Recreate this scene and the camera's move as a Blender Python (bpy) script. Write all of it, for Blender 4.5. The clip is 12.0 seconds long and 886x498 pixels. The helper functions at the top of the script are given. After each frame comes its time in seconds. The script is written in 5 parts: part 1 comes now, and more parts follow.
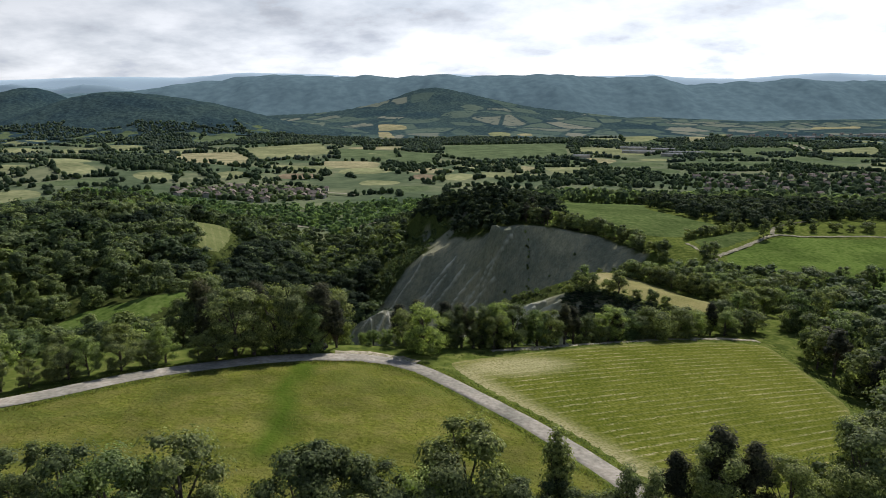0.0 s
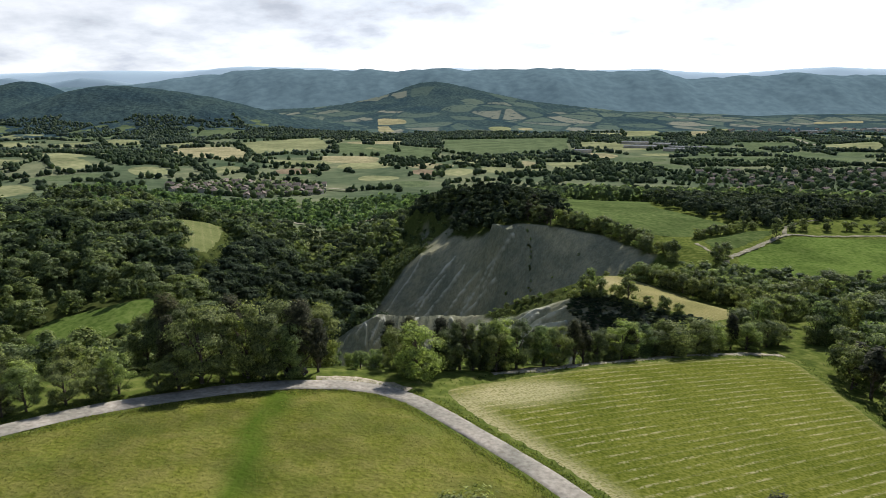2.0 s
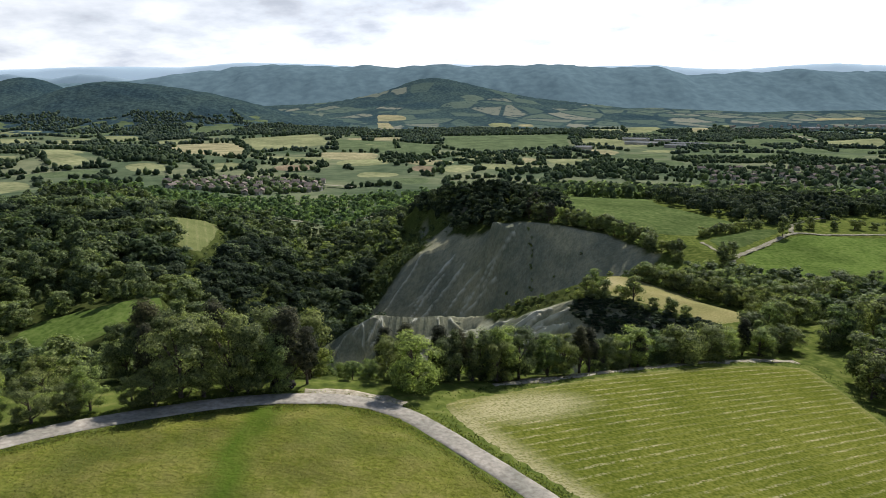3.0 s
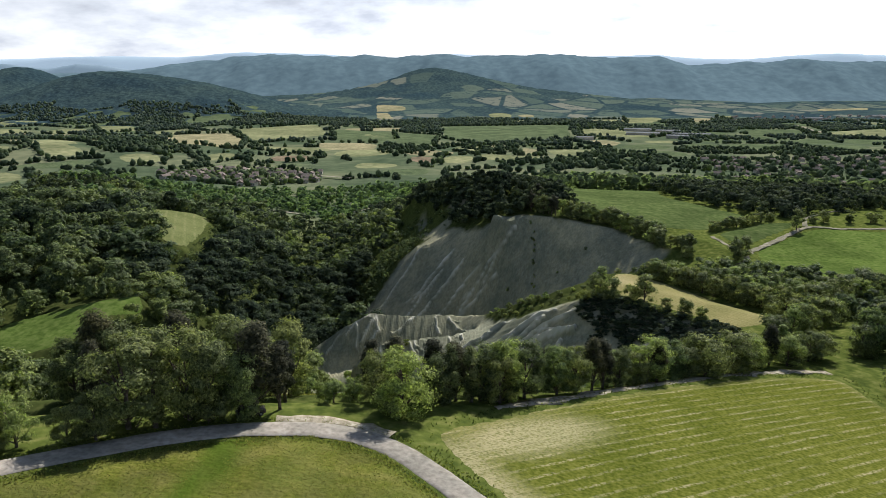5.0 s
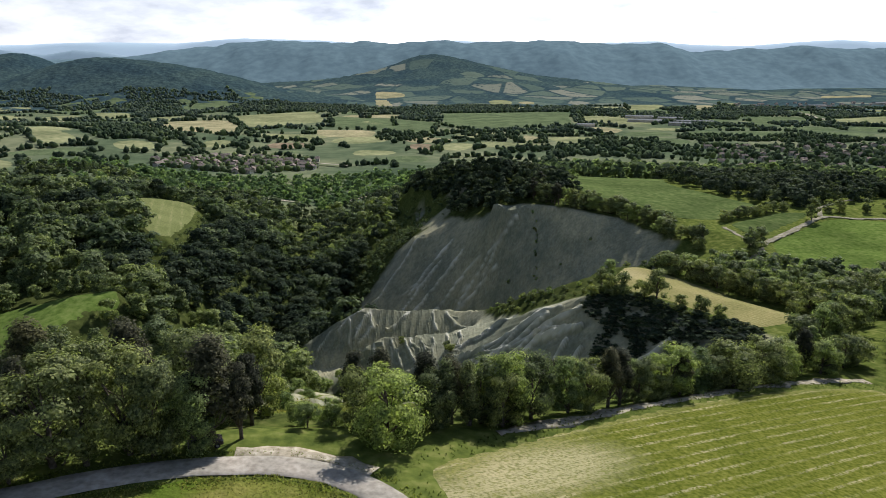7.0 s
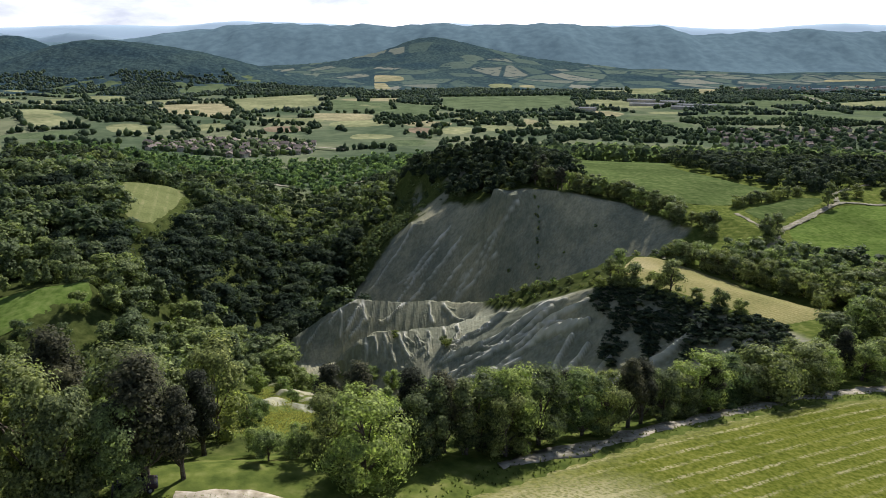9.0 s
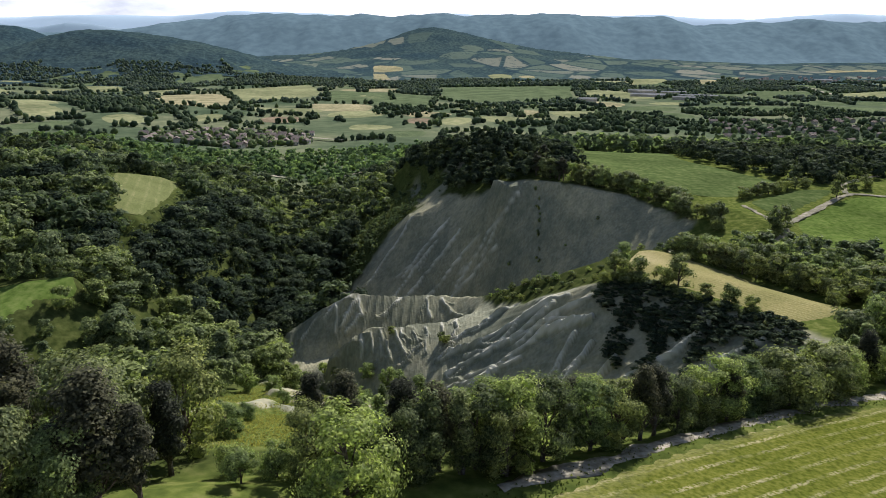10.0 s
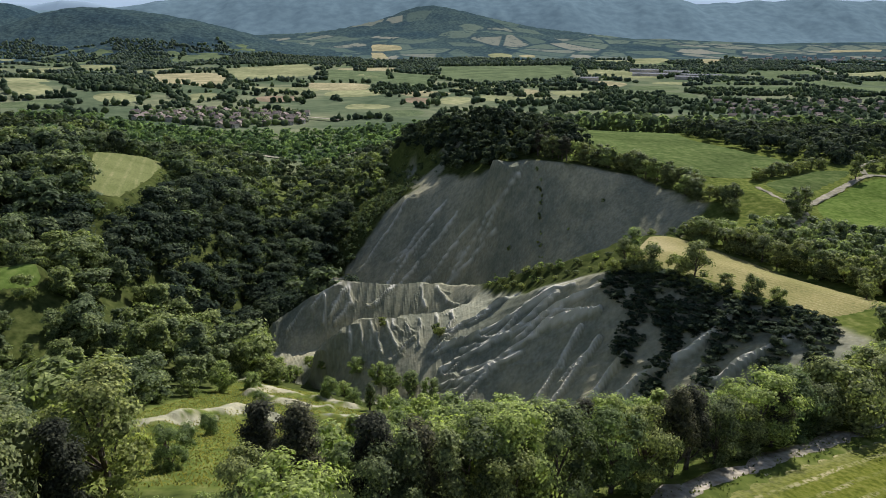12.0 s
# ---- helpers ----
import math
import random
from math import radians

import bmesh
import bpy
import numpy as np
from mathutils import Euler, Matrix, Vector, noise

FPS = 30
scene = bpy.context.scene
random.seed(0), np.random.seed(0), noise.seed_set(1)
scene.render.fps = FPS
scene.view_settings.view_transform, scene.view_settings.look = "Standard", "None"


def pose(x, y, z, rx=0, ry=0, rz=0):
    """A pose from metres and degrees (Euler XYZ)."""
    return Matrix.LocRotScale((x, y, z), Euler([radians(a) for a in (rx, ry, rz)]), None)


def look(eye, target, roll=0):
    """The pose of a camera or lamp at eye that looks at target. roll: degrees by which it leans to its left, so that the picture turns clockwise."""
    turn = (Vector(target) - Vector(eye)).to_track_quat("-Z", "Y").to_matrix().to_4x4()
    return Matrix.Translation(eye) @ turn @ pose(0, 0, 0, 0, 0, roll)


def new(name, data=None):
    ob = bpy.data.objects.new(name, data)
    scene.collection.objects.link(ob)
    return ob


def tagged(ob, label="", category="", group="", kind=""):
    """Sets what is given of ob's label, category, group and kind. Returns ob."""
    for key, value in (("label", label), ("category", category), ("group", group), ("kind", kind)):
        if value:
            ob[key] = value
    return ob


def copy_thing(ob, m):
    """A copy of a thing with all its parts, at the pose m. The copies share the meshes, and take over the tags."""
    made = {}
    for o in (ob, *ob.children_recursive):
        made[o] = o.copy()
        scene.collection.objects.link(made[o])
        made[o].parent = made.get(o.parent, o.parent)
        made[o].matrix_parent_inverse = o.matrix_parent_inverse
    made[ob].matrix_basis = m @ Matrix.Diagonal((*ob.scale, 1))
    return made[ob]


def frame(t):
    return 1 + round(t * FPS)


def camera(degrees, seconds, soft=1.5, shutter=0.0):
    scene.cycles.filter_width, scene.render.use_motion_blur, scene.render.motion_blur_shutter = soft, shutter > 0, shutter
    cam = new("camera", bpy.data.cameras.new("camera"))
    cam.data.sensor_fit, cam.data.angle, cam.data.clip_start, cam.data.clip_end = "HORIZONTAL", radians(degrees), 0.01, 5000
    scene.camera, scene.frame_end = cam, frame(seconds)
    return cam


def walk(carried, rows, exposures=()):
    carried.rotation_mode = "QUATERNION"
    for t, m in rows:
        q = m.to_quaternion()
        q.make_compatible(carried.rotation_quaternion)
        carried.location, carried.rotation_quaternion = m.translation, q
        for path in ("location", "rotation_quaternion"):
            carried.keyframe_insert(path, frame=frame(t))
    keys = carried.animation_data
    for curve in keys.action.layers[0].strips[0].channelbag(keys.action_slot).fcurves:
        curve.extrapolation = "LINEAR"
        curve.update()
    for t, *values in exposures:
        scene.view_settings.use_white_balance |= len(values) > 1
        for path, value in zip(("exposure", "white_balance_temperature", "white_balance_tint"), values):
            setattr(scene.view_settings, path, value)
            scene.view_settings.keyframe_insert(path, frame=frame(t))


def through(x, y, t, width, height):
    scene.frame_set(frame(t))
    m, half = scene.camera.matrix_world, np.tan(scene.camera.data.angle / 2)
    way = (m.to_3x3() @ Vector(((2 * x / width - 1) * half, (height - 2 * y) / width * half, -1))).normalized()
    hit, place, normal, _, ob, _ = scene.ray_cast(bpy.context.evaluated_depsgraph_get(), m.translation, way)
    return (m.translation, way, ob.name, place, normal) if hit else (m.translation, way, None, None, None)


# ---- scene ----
cam = camera(66, 12.0, 0.6)
PATH = [
    (0.0, look((0.00, 0.00, 52.80), (0.00, 97.49, 30.52), -0.01)),
    (1.0, look((0.41, 8.06, 52.66), (0.40, 105.46, 30.01), 0.01)),
    (2.0, look((0.79, 16.07, 52.25), (0.78, 113.37, 29.18), 0.02)),
    (3.0, look((1.17, 24.04, 51.59), (1.16, 121.22, 28.02), 0.04)),
    (4.0, look((1.54, 31.97, 50.71), (1.54, 129.00, 26.55), 0.05)),
    (5.0, look((1.92, 39.87, 49.63), (1.94, 136.73, 24.77), 0.07)),
    (6.0, look((2.32, 47.74, 48.36), (2.36, 144.39, 22.71), 0.10)),
    (7.0, look((2.75, 55.60, 46.94), (2.82, 152.00, 20.37), 0.12)),
    (8.0, look((3.22, 63.45, 45.38), (3.33, 159.57, 17.80), 0.15)),
    (9.0, look((3.74, 71.30, 43.71), (3.89, 167.09, 15.01), 0.18)),
    (10.0, look((4.31, 79.15, 41.94), (4.51, 174.57, 12.04), 0.21)),
    (11.0, look((4.96, 87.01, 40.11), (5.21, 182.03, 8.93), 0.25)),
    (12.0, look((5.68, 94.90, 38.23), (5.99, 189.47, 5.72), 0.29)),
]
EXPOSURE = [(0.0, 0.02, 6120, 12), (0.8, 0.22, 6120, 12), (6.0, 0.32, 6060, 13), (12.0, 0.44, 5980, 17)]  # seconds, stops, kelvin, tint
walk(cam, PATH, EXPOSURE)

import mathutils
import mathutils.geometry

# ---- light ----
CLOUD_GAIN, CLOUD_BASE = 1.22, 0.7
SUN_ELEV, SUN_AZ = 40.0, 26.0  # degrees; azimuth from +y towards +x
world = bpy.data.worlds.new("sky")
scene.world = world
world.use_nodes = True
wn, wl = world.node_tree.nodes, world.node_tree.links
sky = wn.new("ShaderNodeTexSky")
sky.sky_type, sky.sun_disc = "NISHITA", False
sky.sun_elevation, sky.sun_rotation = radians(SUN_ELEV), radians(SUN_AZ)
sky.air_density, sky.dust_density, sky.altitude = 1.0, 0.6, 600
way = wn.new("ShaderNodeTexCoord")
split = wn.new("ShaderNodeSeparateXYZ")
wl.new(way.outputs["Generated"], split.inputs[0])
lift = wn.new("ShaderNodeMath")
lift.operation, lift.inputs[1].default_value = "ADD", 0.30
wl.new(split.outputs[2], lift.inputs[0])
flat = wn.new("ShaderNodeVectorMath")
flat.operation = "DIVIDE"
wl.new(way.outputs["Generated"], flat.inputs[0])
wl.new(lift.outputs[0], flat.inputs[1])
clouds = wn.new("ShaderNodeTexNoise")
clouds.inputs["Scale"].default_value, clouds.inputs["Detail"].default_value, clouds.inputs["Roughness"].default_value = 2.6, 9.0, 0.56
wl.new(flat.outputs[0], clouds.inputs["Vector"])
cover = wn.new("ShaderNodeValToRGB")
cover.color_ramp.elements[0].position, cover.color_ramp.elements[1].position = 0.46, 0.62
wl.new(clouds.outputs["Fac"], cover.inputs[0])
tone = wn.new("ShaderNodeValToRGB")  # thin cloud is bright, thick cloud greyer
tone.color_ramp.elements[0].position, tone.color_ramp.elements[0].color = 0.40, (1.0, 1.0, 1.0, 1)
tone.color_ramp.elements[1].position, tone.color_ramp.elements[1].color = 0.68, (0.52, 0.55, 0.59, 1)
wl.new(clouds.outputs["Fac"], tone.inputs[0])
white = wn.new("ShaderNodeMix")
white.data_type, white.blend_type = "RGBA", "MULTIPLY"
white.inputs[0].default_value = 1.0
grey = wn.new("ShaderNodeRGBToBW")  # cloud is lit by the sky's own brightness: strong towards the sun and the horizon, weak overhead
wl.new(sky.outputs[0], grey.inputs[0])
lit = wn.new("ShaderNodeMath")
lit.operation, lit.inputs[1].default_value, lit.inputs[2].default_value = "MULTIPLY_ADD", CLOUD_GAIN, CLOUD_BASE
wl.new(grey.outputs[0], lit.inputs[0])
wl.new(lit.outputs[0], white.inputs[6])
wl.new(tone.outputs[0], white.inputs[7])
low = wn.new("ShaderNodeMapRange")
low.inputs["From Min"].default_value, low.inputs["From Max"].default_value = 0.10, 0.34
low.inputs["To Min"].default_value, low.inputs["To Max"].default_value = 0.92, 0.0
wl.new(split.outputs[2], low.inputs["Value"])
most = wn.new("ShaderNodeMath")
most.operation = "MAXIMUM"
wl.new(low.outputs[0], most.inputs[0]), wl.new(cover.outputs[0], most.inputs[1])
mixed = wn.new("ShaderNodeMix")
mixed.data_type = "RGBA"
wl.new(most.outputs[0], mixed.inputs[0])
wl.new(sky.outputs[0], mixed.inputs[6])
wl.new(white.outputs[2], mixed.inputs[7])
wn["Background"].inputs[1].default_value = 0.1
wl.new(mixed.outputs[2], wn["Background"].inputs[0])
sun = new("sun", bpy.data.lights.new("sun", "SUN"))
sun.data.energy, sun.data.angle, sun.data.color = 5.0, radians(0.6), (1.0, 0.95, 0.87)
sun.matrix_world = look((0, 0, 400), (-math.sin(radians(SUN_AZ)) * 100, -math.cos(radians(SUN_AZ)) * 100, 400 - 100 * math.tan(radians(SUN_ELEV))))


# ---- materials ----
def link(m, a, b):
    m.node_tree.links.new(a, b)


def base(name, rough=0.9, spec=0.2):
    m = bpy.data.materials.new(name)
    m.use_nodes = True
    b = m.node_tree.nodes["Principled BSDF"]
    b.inputs["Roughness"].default_value, b.inputs["Specular IOR Level"].default_value = rough, spec
    return m, m.node_tree.nodes, b


def noise_node(m, scale, detail=4.0, stretch=None, turn=0.0):
    n = m.node_tree.nodes
    at = n.new("ShaderNodeTexCoord")
    t = n.new("ShaderNodeTexNoise")
    t.inputs["Scale"].default_value, t.inputs["Detail"].default_value = scale, detail
    if stretch:
        g = n.new("ShaderNodeMapping")
        g.inputs["Scale"].default_value, g.inputs["Rotation"].default_value = stretch, (0, 0, radians(turn))
        link(m, at.outputs["Object"], g.inputs[0])
        link(m, g.outputs[0], t.inputs["Vector"])
    else:
        link(m, at.outputs["Object"], t.inputs["Vector"])
    return t.outputs["Fac"]


def ramp(m, fac, *stops):
    r = m.node_tree.nodes.new("ShaderNodeValToRGB")
    e = r.color_ramp.elements
    while len(e) < len(stops):
        e.new(0.5)
    for k, (p, c) in zip(e, stops):
        k.position, k.color = p, (*c, 1) if len(c) == 3 else c
    link(m, fac, r.inputs[0])
    return r.outputs[0]


def blend(m, fac, a, b, how="MIX"):
    x = m.node_tree.nodes.new("ShaderNodeMix")
    x.data_type, x.blend_type = "RGBA", how
    for s, v in ((x.inputs[0], fac), (x.inputs[6], a), (x.inputs[7], b)):
        if isinstance(v, (int, float)):
            s.default_value = v
        elif isinstance(v, tuple):
            s.default_value = (*v, 1)
        else:
            link(m, v, s)
    return x.outputs[2]


def bump(m, b, fac, depth, strength=1.0):
    x = m.node_tree.nodes.new("ShaderNodeBump")
    x.inputs["Strength"].default_value, x.inputs["Distance"].default_value = strength, depth
    link(m, fac, x.inputs["Height"])
    link(m, x.outputs[0], b.inputs["Normal"])


def grain(name, dark, mid, light, fine, broad, depth, rough=0.92, lush=None):
    """An earthy surface: three tones over a fine and a broad noise, with relief."""
    m, n, b = base(name, rough, 0.0 if rough > 0.6 else 0.2)
    a, c = noise_node(m, fine, 5), noise_node(m, broad, 3)
    tones = ramp(m, a, (0.3, dark), (0.5, mid), (0.72, light))
    if lush:
        where = n.new("ShaderNodeAttribute")
        where.attribute_name = "straw"
        tones = blend(m, ramp(m, noise_node(m, 0.33, 6), (0.40, (0, 0, 0)), (0.66, (0.55, 0.55, 0.55))), tones, (0.170, 0.152, 0.052))
        tones = blend(m, ramp(m, noise_node(m, 0.09, 5), (0.50, (0, 0, 0)), (0.66, (0.55, 0.55, 0.55))), tones, (0.078, 0.100, 0.022))
        tones = blend(m, where.outputs["Fac"], tones, lush)
    stains = ramp(m, c, (0.35, (0.72, 0.74, 0.70)), (0.65, (1.18, 1.15, 1.1)))
    link(m, blend(m, 1.0, tones, stains, "MULTIPLY"), b.inputs["Base Color"])
    bump(m, b, a, depth)
    return m


def leaf_mat(name, dark, light, through=0.4, rough_by=0.6, spec=0.2):
    m, n, b = base(name, rough_by, spec)
    geo, info = n.new("ShaderNodeNewGeometry"), n.new("ShaderNodeObjectInfo")
    tones = ramp(m, geo.outputs["Random Per Island"], (0.0, tuple(a + (b - a) * 0.16 for a, b in zip(dark, light))), (1.0, tuple(a + (b - a) * 0.80 for a, b in zip(dark, light))))
    tones = blend(m, 1.0, tones, ramp(m, noise_node(m, 2.6, 3), (0.34, (0.42, 0.44, 0.46)), (0.52, (1.0, 1.0, 1.0)), (0.68, (1.42, 1.36, 1.2))), "MULTIPLY")  # sprays of leaves
    own = n.new("ShaderNodeAttribute")
    own.attribute_name = "tint"
    add = n.new("ShaderNodeMath")
    link(m, info.outputs["Random"], add.inputs[0]), link(m, own.outputs["Fac"], add.inputs[1])
    each = ramp(m, add.outputs[0], (0.0, (0.56, 0.62, 0.64)), (0.5, (1.0, 1.0, 1.0)), (1.0, (1.30, 1.26, 0.98)))
    col = blend(m, 1.0, tones, each, "MULTIPLY")
    link(m, col, b.inputs["Base Color"])
    t = n.new("ShaderNodeBsdfTranslucent")
    link(m, blend(m, 1.0, col, (1.10, 1.20, 0.70), "MULTIPLY"), t.inputs[0])
    x = n.new("ShaderNodeMixShader")
    x.inputs[0].default_value = through
    link(m, b.outputs[0], x.inputs[1]), link(m, t.outputs[0], x.inputs[2])
    link(m, x.outputs[0], n["Material Output"].inputs[0])
    return m


M_LEAF = leaf_mat("oak leaf", (0.044, 0.062, 0.029), (0.360, 0.395, 0.165), 0.42, 0.6, 0.06)
M_LEAF_PALE = leaf_mat("pale leaf", (0.080, 0.115, 0.045), (0.470, 0.540, 0.220), 0.54, 0.6, 0.06)
M_LEAF_DARK = leaf_mat("dark needle", (0.036, 0.040, 0.027), (0.125, 0.122, 0.070), 0.28, 0.7, 0.05)
# pine needle; the same dark tone also paints shade onto leafy woods
M_PINE_SHADE = leaf_mat("pine needle and shaded leaf", (0.026, 0.040, 0.028), (0.120, 0.148, 0.084), 0.30, 0.8, 0.02)
M_WOOD_LEAF = leaf_mat("wood leaf", (0.040, 0.060, 0.032), (0.320, 0.375, 0.170), 0.44, 0.6, 0.05)
M_STREAM_LEAF = leaf_mat("stream leaf", (0.080, 0.125, 0.066), (0.300, 0.400, 0.200), 0.6, 0.8, 0.02)
# distant leaf: haze painted in as a paler, bluer green
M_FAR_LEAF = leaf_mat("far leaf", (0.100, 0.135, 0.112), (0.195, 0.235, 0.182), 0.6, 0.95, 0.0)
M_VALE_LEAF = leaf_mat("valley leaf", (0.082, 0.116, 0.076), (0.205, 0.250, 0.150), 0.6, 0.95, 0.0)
M_BARK = grain("bark", (0.05, 0.04, 0.03), (0.11, 0.09, 0.07), (0.2, 0.18, 0.15), 3.0, 0.6, 0.05)
M_GRASS = grain("hay meadow", (0.076, 0.084, 0.014), (0.116, 0.128, 0.022), (0.17, 0.165, 0.042), 1.6, 0.11, 0.3, lush=(0.060, 0.096, 0.012))
M_LUSH = grain("lush grass", (0.056, 0.090, 0.018), (0.090, 0.132, 0.030), (0.128, 0.162, 0.046), 0.5, 0.05, 0.2)
# valley crop: blue raised in the colour to stand for haze
M_CROP = grain("green crop", (0.068, 0.096, 0.050), (0.104, 0.135, 0.068), (0.148, 0.172, 0.088), 0.35, 0.035, 0.2)
M_PASTURE = grain("pasture", (0.050, 0.076, 0.024), (0.080, 0.110, 0.036), (0.118, 0.142, 0.054), 0.35, 0.035, 0.2)
M_DRY = grain("dry field", (0.20, 0.185, 0.105), (0.28, 0.255, 0.145), (0.36, 0.325, 0.19), 0.2, 0.02, 0.2)
M_PALE = grain("pale field", (0.15, 0.17, 0.085), (0.215, 0.225, 0.115), (0.28, 0.275, 0.15), 0.1, 0.012, 0.2)
M_PLOUGH = grain("ploughed field", (0.15, 0.12, 0.08), (0.21, 0.165, 0.11), (0.27, 0.22, 0.15), 0.15, 0.02, 0.2)
M_ROAD = grain("worn road", (0.225, 0.202, 0.168), (0.305, 0.278, 0.236), (0.385, 0.355, 0.305), 1.4, 0.16, 0.02)
M_DIRT = grain("dirt", (0.20, 0.175, 0.12), (0.32, 0.285, 0.215), (0.46, 0.42, 0.34), 1.2, 0.15, 0.08)
M_LANE = grain("gravel lane", (0.16, 0.150, 0.100), (0.24, 0.222, 0.160), (0.34, 0.315, 0.245), 0.8, 0.12, 0.06)
M_WALL = grain("house wall", (0.34, 0.31, 0.26), (0.48, 0.44, 0.37), (0.6, 0.56, 0.5), 0.5, 0.05, 0.02)
M_ROOF = grain("tile roof", (0.15, 0.125, 0.108), (0.23, 0.19, 0.165), (0.32, 0.27, 0.24), 0.8, 0.06, 0.04)
M_METAL = grain("sheet roof", (0.15, 0.155, 0.16), (0.20, 0.205, 0.21), (0.25, 0.255, 0.26), 0.3, 0.03, 0.01, 0.8)


def striped(name, dark, mid, light, straw, turn, gap, rough=0.92):
    """Mown grass with pale rows of hay."""
    m, n, b = base(name, rough, 0.0)
    a, c = noise_node(m, 1.7, 8), noise_node(m, 0.06, 3)
    green = ramp(m, a, (0.34, dark), (0.5, mid), (0.72, light))
    at, g, w = n.new("ShaderNodeTexCoord"), n.new("ShaderNodeMapping"), n.new("ShaderNodeTexWave")
    g.inputs["Rotation"].default_value = (0, 0, radians(turn))
    w.bands_direction = "Y"
    w.inputs["Scale"].default_value, w.inputs["Distortion"].default_value = 0.314 / gap, 0.9
    w.inputs["Detail"].default_value, w.inputs["Detail Scale"].default_value = 4.0, 1.6
    link(m, at.outputs["Object"], g.inputs[0]), link(m, g.outputs[0], w.inputs[0])
    faint = ramp(m, noise_node(m, 0.16, 4), (0.40, (0.12, 0.12, 0.12)), (0.62, (1.0, 1.0, 1.0)))
    rows = blend(m, 1.0, ramp(m, w.outputs["Fac"], (0.74, (0, 0, 0)), (0.97, (1, 1, 1))), faint, "MULTIPLY")
    worn = ramp(m, noise_node(m, 2.4, 9), (0.42, (0.0, 0.0, 0.0)), (0.58, (0.75, 0.75, 0.75)))
    k = blend(m, 1.0, rows, worn, "MULTIPLY")
    col = blend(m, k, green, straw)
    edge = n.new("ShaderNodeAttribute")
    edge.attribute_name = "straw"
    speck = ramp(m, noise_node(m, 3.6, 9, (0.6, 1.0, 1.0), turn), (0.38, (0.30, 0.30, 0.30)), (0.56, (0.95, 0.95, 0.95)))
    col = blend(m, blend(m, 1.0, edge.outputs["Color"], speck, "MULTIPLY"), col, straw)
    stains = ramp(m, c, (0.35, (0.84, 0.88, 0.78)), (0.65, (1.10, 1.08, 1.05)))
    link(m, blend(m, 1.0, col, stains, "MULTIPLY"), b.inputs["Base Color"])
    bump(m, b, blend(m, 0.25, a, w.outputs["Fac"]), 0.16)
    return m


M_MOWN = striped("mown field", (0.066, 0.078, 0.013), (0.106, 0.118, 0.020), (0.158, 0.158, 0.036), (0.37, 0.325, 0.185), -31, 2.1)
M_KNOLL = striped("knoll stubble", (0.125, 0.125, 0.042), (0.185, 0.172, 0.062), (0.25, 0.22, 0.09), (0.35, 0.30, 0.16), 52, 1.5)
M_TERRACE = striped("terrace field", (0.088, 0.105, 0.042), (0.130, 0.142, 0.056), (0.172, 0.175, 0.075), (0.24, 0.225, 0.115), 70, 5.0)


